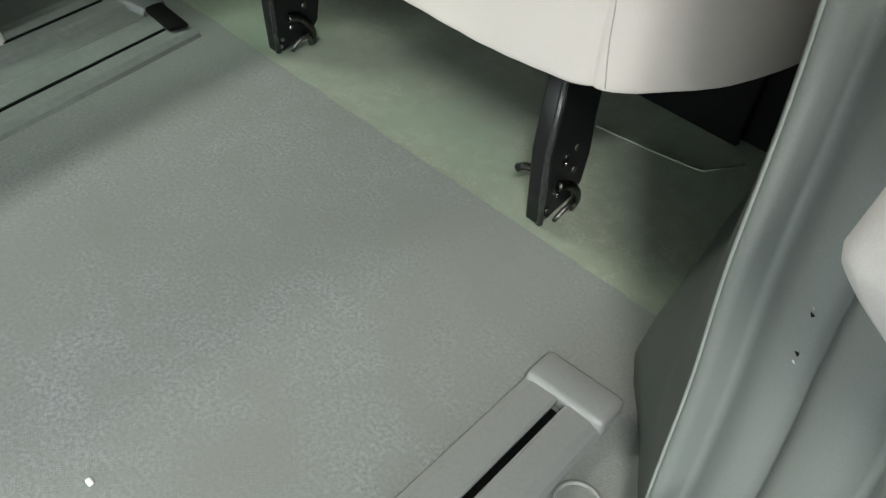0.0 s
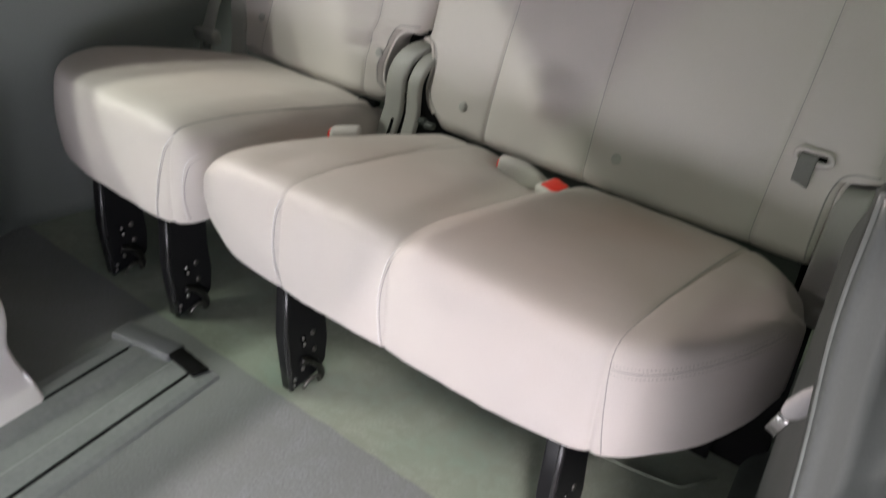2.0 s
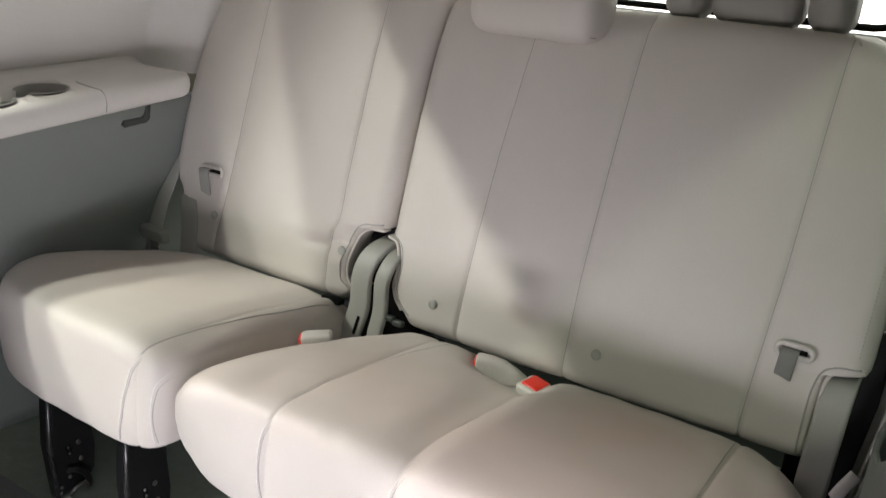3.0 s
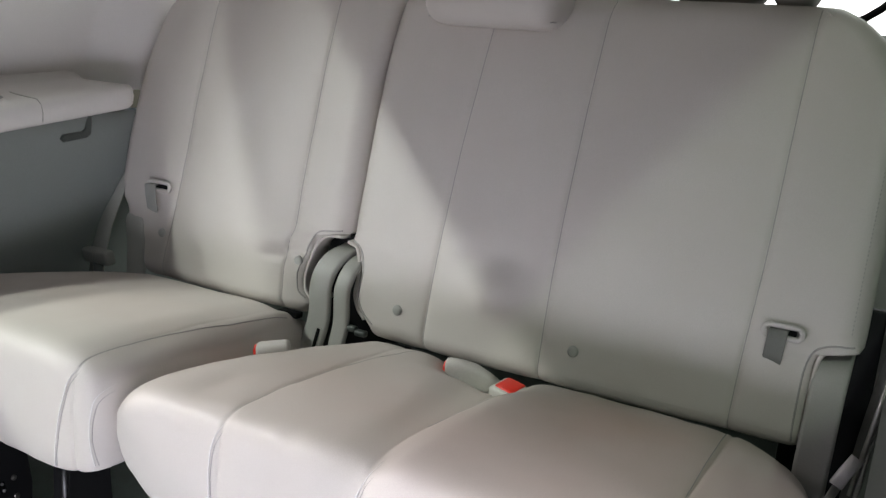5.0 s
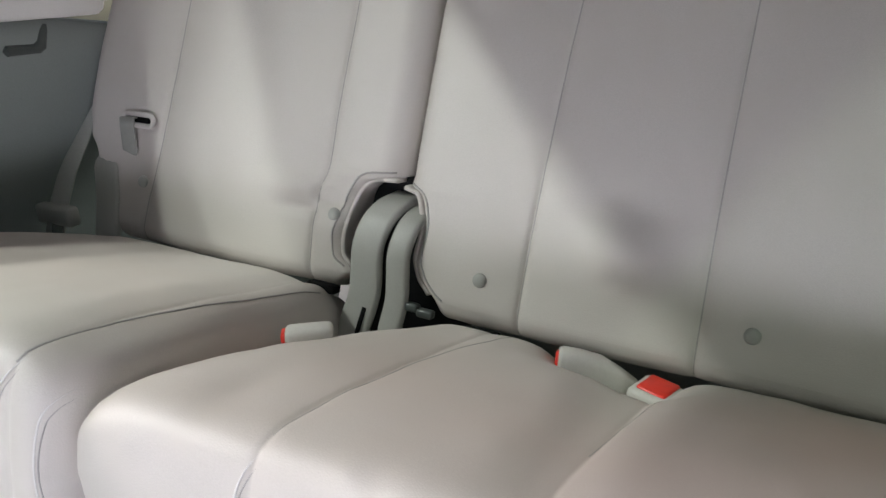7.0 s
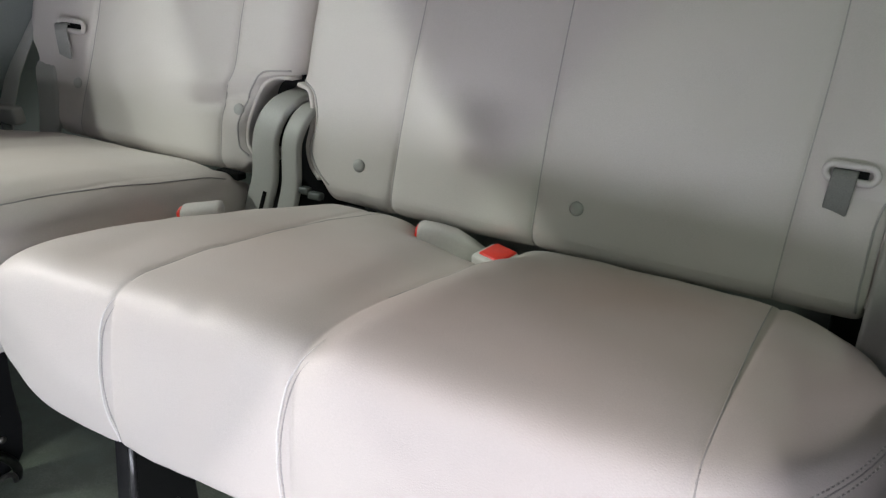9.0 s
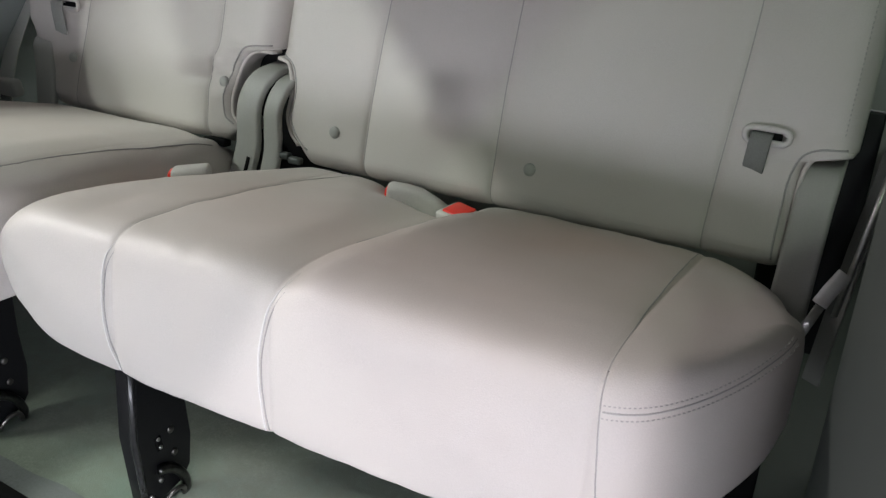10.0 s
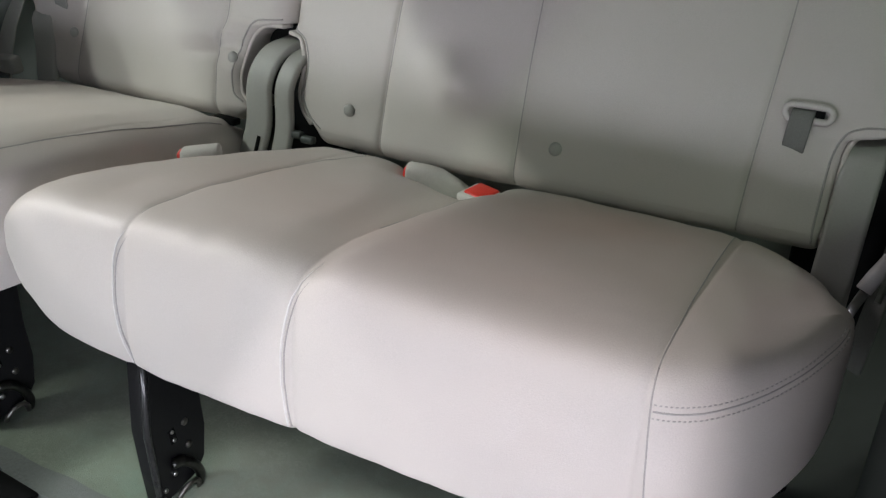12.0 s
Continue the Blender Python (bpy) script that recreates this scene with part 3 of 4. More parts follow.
# ---- left wall ----
def wall_sheet(name, cols, mat, label, thick=0.03):
    """A panel lofted from columns of points."""
    n = len(cols[0])
    verts = [v for c in cols for v in c]
    faces = [(i * n + j, i * n + j + 1, (i + 1) * n + j + 1, (i + 1) * n + j) for i in range(len(cols) - 1) for j in range(n - 1)]
    ob = part(name, mesh_of(name, verts, faces, mat))
    so = ob.modifiers.new("thick", "SOLIDIFY")
    so.thickness, so.offset = thick, 0
    return tagged(ob, label, "wall panel", kind="structure")


cols = []
for y in [*np.linspace(-0.16, 0.0, 17), *np.linspace(0.03, 1.2, 36)]:
    wheel = 0.016 * math.exp(-(((y + 0.085) / 0.028) ** 2)) + 0.03 * math.exp(-(((y - 0.55) / 0.3) ** 2))
    cols.append([(-1.205 + 0.15 * z + wheel * (z < 0.3) + 0.02 * (0.1 - z) * (z < 0.1), y, z) for z in np.linspace(-0.01, 0.62, 16)])
wall_sheet("wall_left_lower", cols, WALL_PLASTIC, "dark grey plastic lower side wall panel")
cols = [[(-1.222 + dx - 0.05 * max(0, z - 0.9), y + 0.25 * (z - 0.69) * (y > 0.40) * (y < 0.7), z) for z in np.linspace(0.655, 1.32, 10)] for y, dx in ((-0.13, 0), (0.1, 0), (0.3, 0), (0.405, 0), (0.42, 0.004), (0.455, 0.035), (0.492, 0.064), (0.505, 0.068), (0.55, 0.07), (0.8, 0.07), (1.2, 0.07))]
wall_sheet("wall_left_upper", cols, LEDGE_PLASTIC, "pale grey plastic upper side wall panel")

tray = thing("side_armrest", "pale grey armrest ledge with cup holders on the side wall", "armrest")
rings = []
for y, shrink in [(v, 1.0) for v in np.linspace(-0.6, 0.36, 60)] + [(0.36 + 0.05 * math.sin(a), max(0.02, math.cos(a))) for a in np.linspace(0.15, math.pi / 2, 12)]:
    zf, zc = 0.622 + 0.137 * (y - 0.006), 0.648 + 0.092 * (y - 0.1)
    rings.append([(-1.215, y, zf - 0.05), (-1.10, y, zf - 0.046), (-1.046, y, zf - 0.042), (-1.040, y, zf - 0.037), (-1.037, y, zf - 0.022), (-1.040, y, zf - 0.008), (-1.049, y, zf), (-1.10, y, zf + 0.25 * (zc - zf)), (-1.17, y, zf + 0.6 * (zc - zf)), (-1.197, y, zc + 0.002), (-1.215, y, zc + 0.02)])
    rings[-1] = [(-1.225 + (x + 1.225) * (0.55 + 0.45 * shrink), yy, zf - 0.03 + (z - zf + 0.03) * (0.25 + 0.75 * shrink)) for x, yy, z in rings[-1]]
part("ledge", rings_mesh("ledge", rings, LEDGE_PLASTIC), tray)


def cup_well(cx, cy, cz, r, parent, gap):
    """A lined well, open at the top and towards its neighbour."""
    prof = [(r + 0.003, 0.003), (r + 0.001, 0.0045), (r - 0.002, 0.003), (r - 0.004, -0.016), (r - 0.006, -0.052), (0.001, -0.053)]
    turn = np.linspace(gap + 0.42, gap + 2 * math.pi - 0.42, 40)
    rings = [[(cx + q * math.cos(w), cy + q * math.sin(w), cz + h + (0.10 * q * math.sin(w) if h > -0.01 else 0)) for w in turn] for q, h in prof[:4]]
    part("cup_holder", rings_mesh("cup_holder", rings, CUP, caps=False, closed=False), parent, "grey cup holder rim and wall")
    rings = [[(cx + q * math.cos(w), cy + q * math.sin(w), cz + h) for w in np.linspace(0, 2 * math.pi, 36, endpoint=False)] for q, h in prof[3:]]
    part("cup_base", rings_mesh("cup_base", rings, CUP, caps=False), parent, "dark cup holder well")


ledge = [o for o in tray.children if o.name.startswith("ledge")][0]


def cut_well(cx, cy, low, r):
    cz = 0.638 + 0.13 * (cy - 0.115)
    cutter = new("cutter", tube("cutter", [(cx, cy, cz - low), (cx, cy, cz + 0.1)], r, LIGHT_PLASTIC, 36))
    cut = ledge.modifiers.new("cut", "BOOLEAN")
    cut.operation, cut.object, cut.solver = "DIFFERENCE", cutter, "EXACT"
    bpy.context.view_layer.update()
    ledge.data = bpy.data.meshes.new_from_object(ledge.evaluated_get(bpy.context.evaluated_depsgraph_get()))
    ledge.modifiers.clear()
    bpy.data.objects.remove(cutter)
    return cz


for cx, cy, gap in ((-1.120, 0.125, -1.43), (-1.105, 0.017, 1.71)):
    cup_well(cx, cy, cut_well(cx, cy, 0.045, 0.042), 0.042, tray, gap)
cut_well(-1.1125, 0.071, 0.018, 0.0195)
ledge.data.polygons.foreach_set("use_smooth", [True] * len(ledge.data.polygons))
joint = [(-1.115, 0.188, 0.6525), (-1.10, 0.188, 0.6505), (-1.049, 0.189, 0.6473), (-1.041, 0.190, 0.640), (-1.037, 0.191, 0.626), (-1.040, 0.192, 0.611)]
part("joint", tube("joint", joint, 0.0008, SEAM, 6), tray, "fine joint across the ledge")
latch = thing("wall_latch", "grey plastic pull latch under the armrest ledge", "latch")
part("handle", slab("latch_handle", [(0.272, 0.573), (0.279, 0.567), (0.326, 0.573), (0.335, 0.580), (0.338, 0.620), (0.324, 0.618), (0.321, 0.590), (0.316, 0.585), (0.276, 0.581)], "x", -1.125, -1.098, LATCH, 0.004), latch)
# Flat plate for the finger recess; the shade inside is its dark colour.
part("cup", slab("latch_cup", [(0.274, 0.578), (0.324, 0.582), (0.326, 0.616), (0.272, 0.608)], "x", -1.125, -1.105, SHADED_PLASTIC, 0.003), latch, "finger cup plate, recess shade put into its dark colour")

# ---- right side ----
ridge_y = curve([-0.05, 0.0, 0.1, 0.2, 0.3, 0.4, 0.5, 0.6, 0.68, 0.8, 1.0, 1.25, 1.35], [-0.266, -0.264, -0.26, -0.256, -0.261, -0.265, -0.281, -0.309, -0.336, -0.37, -0.44, -0.56, -0.61])
ridge_x = curve([-0.05, 0.0, 0.1, 0.2, 0.3, 0.4, 0.5, 0.6, 0.68, 1.35], [0.322, 0.318, 0.31, 0.303, 0.295, 0.291, 0.287, 0.283, 0.287, 0.3])
low_x = curve([-0.27, -0.203, -0.122, -0.09, -0.04, 0.07, 0.14, 0.225, 0.342, 0.6, 1.25], [0.318, 0.289, 0.233, 0.207, 0.195, 0.181, 0.167, 0.155, 0.135, 0.11, 0.1])
high_x = curve([-0.5, -0.25, -0.1, 0.0, 0.1, 0.18, 0.26, 0.5, 1.25], [0.3, 0.285, 0.248, 0.226, 0.212, 0.22, 0.262, 0.295, 0.32])
def right_x(y, z):
    k = min(1.0, max(0.0, z / 0.16))
    k = k * k * (3 - 2 * k)
    return low_x(y) * (1 - k) + high_x(y) * k + 0.10 * max(0.0, z - 0.55)


wall_top = curve([-0.20, -0.15, -0.11, -0.07, 0.0, 0.06, 1.3], [0.68, 0.66, 0.63, 0.58, 0.53, 0.50, 0.50])
cols = []
for y in (1.25, 0.9, 0.6, 0.5, 0.42, 0.34, 0.28, 0.24, 0.2, 0.16, 0.12, 0.08, 0.04, 0.0, -0.04, -0.08, -0.11, -0.14, -0.17, -0.20, -0.225):
    col = []
    for z in np.linspace(-0.02, wall_top(y), 40):
        blend = min(1.0, max(0.0, (y - ridge_y(z)) / 0.06))
        col.append((right_x(y, z) * blend + (ridge_x(z) - 0.006) * (1 - blend), max(y, ridge_y(z) + 0.012), z))
    cols.append(col)
def ridge_cols(offsets):
    return [[(ridge_x(z) + dx, ridge_y(z) + dy, z) for z in np.linspace(-0.02, 0.68, 40)] for dx, dy in offsets]


cols += ridge_cols(((-0.003, 0.006), (0.0, 0.0)))
wall_sheet("wall_right", cols, SHADED_PLASTIC, "grey plastic side panel beside the bench, shade put into its colour", 0.006)
cols = ridge_cols(((0.0, 0.0), (0.004, -0.002), (0.008, 0.001), (0.014, 0.012), (0.020, 0.016), (0.028, 0.010), (0.038, 0.002), (0.048, -0.001), (0.056, 0.001), (0.061, 0.005), (0.0645, 0.010), (0.068, 0.004), (0.076, -0.004), (0.088, -0.008), (0.100, -0.006), (0.110, 0.002), (0.117, 0.012), (0.122, 0.006), (0.132, -0.002), (0.16, -0.004), (0.20, 0.02), (0.30, 0.05)))
wall_sheet("door_jamb", cols, JAMB_PLASTIC, "grey ribbed plastic door jamb with scuffs", 0.006)
# Plain wall added to keep the opening over the lowered panel dark.
tagged(part("wall_right_outer", box("wall_right_outer", (0.345, -0.13, -0.02), (0.375, 1.25, 0.50), SHADED_PLASTIC, 0)), "plain dark wall added behind the side panel", "wall", kind="structure")
# Unseen pane; its slanted edge is shaped to shade the cushion top and backrest.
tagged(part("shade_pane_right", slab("shade_pane_right", [(0.20, 0.50), (0.12, 0.60), (0.0, 0.665), (-0.232, 0.671), (-0.45, 0.796), (-0.575, 0.9245), (-0.654, 1.005), (-0.812, 1.168), (-0.84, 1.30), (1.15, 1.30), (1.15, 0.50)], "x", 0.36, 0.364, GLASS, 0)), "unseen tinted pane, its slanted edge cut to dim light on the bench", "window", kind="structure")
# Unseen plain wall, added to keep stray outside light out of the cabin.
tagged(part("wall_front", box("wall_front", (-1.3, -2.46, -0.05), (0.6, -2.40, 0.80), SHADED_PLASTIC, 0)), "unseen dark wall added to close the cabin against light from the front", "wall", kind="structure")
tagged(part("wall_left_door", box("wall_left_door", (-1.26, -2.40, -0.02), (-1.20, -0.17, 0.66), SHADED_PLASTIC, 0)), "dark lower side door panel", "wall", kind="structure")
# Unseen block added to stop the left tube lamps short of the floor.
tagged(part("light_block_left", box("light_block_left", (-1.26, -2.40, 0.662), (-1.20, -0.93, 1.298), SHADED_PLASTIC, 0)), "unseen dark block that keeps the left tube lamps off the floor", "wall", kind="structure")
# Another unseen wall against stray light, at the right front.
tagged(part("wall_right_front", box("wall_right_front", (0.54, -2.40, -0.02), (0.60, -1.90, 1.30), SHADED_PLASTIC, 0)), "unseen dark wall added to close the cabin at the right front", "wall", kind="structure")

pillar = thing("pillar_cover", "pale grey plastic upper pillar cover over the door jamb", "pillar cover")
rings = []
for z in [0.362 + 0.238 * (k / 60) ** 1.6 for k in range(61)]:
    c = max(0.0, 0.408 - z)
    x0 = 0.353 + 0.75 * c + 16 * c * c + 0.12 * max(0.0, z - 0.41)
    y0 = -0.362 - 0.10 * (z - 0.42)
    rings.append([(x0 + 0.002, y0 + 0.10, z), (x0, y0 + 0.012, z), (x0 + 0.003, y0 + 0.003, z), (x0 + 0.012, y0 - 0.003, z), (x0 + 0.05, y0 - 0.006, z), (x0 + 0.16, y0 - 0.004, z), (x0 + 0.17, y0 + 0.10, z)])
part("cover", rings_mesh("pillar_cover_shell", rings, LIGHT_PLASTIC), pillar)
# Unseen post added along the edge of the shading pane.
part("post", sweep("post", [(0.362, 0.20, 0.50), (0.362, 0.12, 0.60), (0.362, 0.0, 0.665), (0.362, -0.232, 0.671), (0.362, -0.45, 0.796), (0.362, -0.575, 0.9245), (0.362, -0.654, 1.005), (0.362, -0.812, 1.168), (0.362, -0.84, 1.30)], 0.012, 0.012, LIGHT_PLASTIC, side=(0, 1, 0)), pillar, "unseen pale post along the slanted edge of the shading pane")
# Pale tube on the ridge: the edge's bright highlight put into a colour.
tagged(part("ridge_glint", tube("ridge_glint", [(ridge_x(z) - 0.001, ridge_y(z) - 0.001, z) for z in np.linspace(0.0, 0.68, 60)], 0.0022, RIDGE_GLINT, 8)), "thin pale tube painting the highlight along the side panel's edge", "trim", kind="structure")

# ---- rear, ceiling, front ----
tagged(part("ceiling", slab("ceiling", [(-1.25, -2.4), (0.696, -2.4), (0.512, -1.25), (0.448, -0.85), (0.40, -0.55), (0.40, 1.4), (-1.25, 1.4)], "z", 1.30, 1.312, HEADLINER, 0)), "grey cloth headliner", "ceiling", kind="structure")
tagged(part("wall_rear", box("wall_rear", (-1.3, 1.25, -0.05), (0.5, 1.31, 0.876), LIGHT_PLASTIC, 0)), "pale tailgate trim below the rear window", "wall", kind="structure")
SEAL = curve([-1.2, -0.25, 0.0, 0.05, 0.09, 0.13, 0.16, 0.20], [0.888, 0.888, 0.889, 0.902, 0.93, 0.98, 1.06, 1.30])
tagged(part("window_seal", tube("window_seal", [(x, 1.235, SEAL(x)) for x in np.linspace(-1.2, 0.20, 50)], 0.008, BLACK, 8)), "black rubber seal below the rear window", "seal", kind="structure")
tagged(part("backdrop", box("backdrop", (-2.5, 2.2, 0.4), (2.0, 2.22, 2.4), GLOW, 0)), "bright daylight behind the rear window", "backdrop", kind="structure")

# ---- headrests ----
def headrest(name, lo, hi, mat, label, r=0.035):
    ob = thing(name, label, "headrest", "bench headrests")
    part("pad", box("pad", lo, hi, mat, r, 6), ob)
    for k in (0.25, 0.75):
        x, y = lo[0] + (hi[0] - lo[0]) * k, (lo[1] + hi[1]) / 2 + 0.03
        part("post", tube("post", [(x, y, lo[2] - 0.03), (x, y, lo[2] + 0.02)], 0.006, STEEL, 12), ob, "steel headrest post")
    rim = [(lo[0] + 0.004 + (hi[0] - lo[0] - 0.008) * k, lo[1] + 0.012 + 0.02 * (2 * k - 1) ** 6, lo[2] + 0.012) for k in np.linspace(0, 1, 24)]
    part("seam", tube("seam", rim, 0.0009, SEAM, 6), ob, "sewn seam along the lower edge")
    return ob


headrest("headrest", (-0.507, 0.445, 0.814), (-0.286, 0.56, 0.99), LEATHER, "light grey vinyl headrest on the wide backrest")
hr = thing("headrest", "vinyl headrest with post slots, raised behind the backrest, backlit shade in its colour", "headrest", "bench headrests")
for a, b in ((-0.232, -0.168), (-0.160, -0.030), (-0.022, 0.042)):
    part("pad", box("pad", (a, 0.57, 0.868), (b, 0.67, 1.0), BACKLIT_PAD, 0.028, 6), hr)

# ---- buckles ----
bk = thing("belt_buckle", "grey seat belt buckle with red release button", "buckle", "seat belt buckles")
UPRIGHT = Matrix.Translation((-0.242, 0.325, 0.3180)) @ pose(0, 0, 0, 10, 4, -16)
part("body", box("buckle_body", (-0.0215, -0.020, -0.012), (0.0215, 0.020, 0.0095), BUCKLE, 0.005, 3), bk).matrix_world = UPRIGHT
part("button", box("buckle_button", (-0.0155, -0.013, 0.004), (0.0165, 0.0185, 0.0118), RED, 0.003, 2), bk, "red release button").matrix_world = UPRIGHT
bk = thing("belt_buckle", "grey seat belt buckle lying sideways", "buckle", "seat belt buckles")
SWING = Matrix.Translation((-0.306, 0.336, -0.003)) @ pose(0, 0, 0, 0, 0, 19) @ Matrix.Translation((0.300, -0.330, 0))


def buckle_loft(name, sec, mat, y, z):
    """A boxy rounded body lofted along x."""
    rings = [[(x, y + wy * math.copysign(abs(math.cos(w)) ** 0.5, math.cos(w)), z + dz + h * math.copysign(abs(math.sin(w)) ** 0.5, math.sin(w))) for w in np.linspace(0, 2 * math.pi, 28, endpoint=False)] for x, h, dz, wy in sec]
    return rings_mesh(name, rings, mat)


part("body", buckle_loft("buckle_body", [(-0.338, 0.0185, 0.002, 0.013), (-0.334, 0.0205, 0.002, 0.0145), (-0.315, 0.0205, 0.001, 0.015), (-0.295, 0.0190, -0.001, 0.0145), (-0.275, 0.0130, -0.005, 0.012), (-0.258, 0.0070, -0.009, 0.008)], BUCKLE, 0.330, 0.325), bk).matrix_world = SWING
part("button", buckle_loft("buckle_button", [(-0.3410, 0.0140, 0.002, 0.010), (-0.3395, 0.0160, 0.002, 0.0115), (-0.3345, 0.0165, 0.002, 0.0118)], RED, 0.330, 0.325), bk, "red release button").matrix_world = SWING
bk = thing("belt_buckle", "grey seat belt buckle tucked between the cushions", "buckle", "seat belt buckles")
part("body", box("buckle_body", (-0.024, -0.015, -0.009), (0.024, 0.015, 0.009), BUCKLE, 0.006, 3), bk).matrix_world = Matrix.Translation((-0.558, 0.200, 0.340)) @ pose(0, 0, 0, 0, -8, 35)
part("button", box("buckle_button", (-0.0275, -0.012, -0.006), (-0.021, 0.012, 0.006), RED, 0.003, 2), bk, "red release button").matrix_world = Matrix.Translation((-0.558, 0.200, 0.340)) @ pose(0, 0, 0, 0, -8, 35)
# Black sheets added under the bench; the void there is only shade.
part("panel", box("under_seat_shade", (-1.10, 0.330, 0.0), (0.087, 0.34, 0.235), BLACK, 0.003), wide, "black sheet in place of the shade below the cushion")
part("panel", box("under_seat_shade", (0.04, 0.352, 0.0), (0.16, 0.362, 0.30), BLACK, 0.003), wide, "black sheet in place of the shade below the cushion")
tagged(part("carpet_edge", tube("carpet_edge", [(-0.06, 0.218, 0.0), (0.02, 0.230, 0.0005), (0.078, 0.2425, 0.0005), (0.086, 0.247, 0.0005), (0.115, 0.305, 0.0)], 0.0014, CARPET_REAR, 8)), "folded carpet edge under the bench", "carpet", kind="structure")

# ---- surface details ----
from mathutils.bvhtree import BVHTree


def tree_of(ob):
    me = ob.data
    return BVHTree.FromPolygons([v.co.copy() for v in me.vertices], [tuple(p.vertices) for p in me.polygons])


T_WIDE, T_NARROW = tree_of(wc), tree_of(nc)
T_WBACK = tree_of([o for o in wide.children if o.name.startswith("backrest")][0])
T_NBACK = tree_of([o for o in narrow.children if o.name.startswith("backrest")][0])


def drop_on(tree, pts, way, lift=0.0):
    """The points cast along a way onto a surface, lifted a little off it."""
    out, way = [], Vector(way).normalized()
    for p in pts:
        hit, n, _, _ = tree.ray_cast(Vector(p) - way * 0.4, way)
        if hit:
            out.append(hit + (n if n.dot(way) < 0 else -n) * lift)
    return out


def line(a, b, n):
    return [tuple(np.array(a) + (np.array(b) - np.array(a)) * k) for k in np.linspace(0, 1, n)]


def bowed(x0, x1, z0, z1, bow=0.004):
    """A front seam, bowed a little to one side half-way up and curling over at its top."""
    return [(x0 + (x1 - x0) * k - bow * math.sin(math.pi * k) + 0.006 * max(0.0, k - 0.8) ** 2 / 0.04, -0.1, z0 + (z1 - z0) * k) for k in np.linspace(0, 1, 40)]


def front_piping(tree, x0, x1, z0, z1, parent, thick=0.0011, bow=0.004):
    pts = drop_on(tree, bowed(x0, x1, z0, z1, bow), (0, 1, 0), 0.0006)
    part("piping", tube("piping", pts, thick, PIPING, 7, 8), parent, "raised pale seam piping")
    # The crease's shade beside the piping, laid on as a dark line.
    pts = drop_on(tree, bowed(x0 + 0.0026, x1 + 0.0026, z0, z1 - 0.006, bow), (0, 1, 0), 0.0)
    part("seam", tube("seam", pts, 0.0007, SEAM, 6, 8), parent)


front_piping(T_WIDE, -0.237, -0.231, 0.211, 0.357, wc, bow=0.007)
front_piping(T_WIDE, -0.420, -0.427, 0.214, 0.350, wc, bow=0.008)
front_piping(T_NARROW, -0.630, -0.627, 0.234, 0.338, nc, 0.0009)
front_piping(T_NARROW, -0.694, -0.662, 0.218, 0.362, nc)


def top_seam(tree, knots, parent, r=0.0011):
    ys = [k[1] for k in knots]
    cx = curve(ys, [k[0] for k in knots])
    pts = drop_on(tree, [(cx(y), y, 0.35) for y in np.linspace(ys[0], ys[-1], 40)], (0, 0, -1), 0.0)
    part("seam", tube("seam", pts, r, SEAM, 6), parent, "sunken grey seam")


top_seam(T_WIDE, [(0.060, -0.04), (0.056, 0.1), (0.050, 0.36)], wc, 0.0007)
top_seam(T_WIDE, [(-0.421, -0.03), (-0.416, 0.15), (-0.395, 0.34)], wc, 0.0005)
# Thin dark line standing in for the shade of a crease.
top_seam(T_WIDE, [(-0.233, 0.08), (-0.23, 0.18), (-0.22, 0.30)], wc, 0.0004)
top_seam(T_NARROW, [(-0.662, -0.045), (-0.656, 0.06), (-0.643, 0.20), (-0.631, 0.32)], nc)
pts = drop_on(T_WIDE, line((0.072, -0.1, 0.223), (0.060, -0.1, 0.356), 26), (0, 1, 0), 0.0)
part("seam", tube("seam", pts, 0.0007, SEAM, 6), wc)


def back_seam(tree, fx, z0, z1, parent):
    pts = drop_on(tree, [(fx(z), 0.3, z) for z in np.linspace(z0, z1, 60)], (0, 1, 0), 0.0)
    part("seam", tube("seam", pts, 0.0010, SEAM, 6), parent)


wb = [o for o in wide.children if o.name.startswith("backrest")][0]
nb = [o for o in narrow.children if o.name.startswith("backrest")][0]
for fx in W_BACK_SEAMS:
    back_seam(T_WBACK, fx, 0.334, 0.865, wb)
for fx in N_BACK_SEAMS:
    back_seam(T_NBACK, fx, 0.342, 0.876, nb)


def stitches(name, rows, parent):
    """Short thread dashes, joined into one part."""
    verts, faces = [], []
    for pts in rows:
        for a, b in zip(pts[::2], pts[1::2]):
            d = (b - a).normalized()
            s = d.cross(Vector((0, 0, 1)))
            u = s.normalized() * 0.0007 if s.length > 0.01 else Vector((0.0007, 0, 0))
            w = d.cross(u).normalized() * 0.0007
            n = len(verts)
            for p in (a, b):
                verts += [tuple(p + u), tuple(p + w), tuple(p - u), tuple(p - w)]
            faces += [(n + i, n + (i + 1) % 4, n + 4 + (i + 1) % 4, n + 4 + i) for i in range(4)] + [(n, n + 1, n + 2, n + 3), (n + 4, n + 5, n + 6, n + 7)]
    ob = part(name, mesh_of(name, verts, faces, STITCH, False), parent, "rows of pale stitching")
    return tagged(ob, kind="stuff")


xs = [0.064 + 0.121 * (1 - (1 - k) ** 1.7) for k in np.linspace(0, 1, 120)]
rise = curve([0.06, 0.10, 0.135, 0.16, 0.19], [0.331, 0.332, 0.337, 0.342, 0.345])
rows = [drop_on(T_WIDE, [(x, 0, rise(x) + dz) for x in xs], (0, 1, 0), 0.0004) for dz in (0.005, -0.005)]
stitches("stitching", rows, wc)
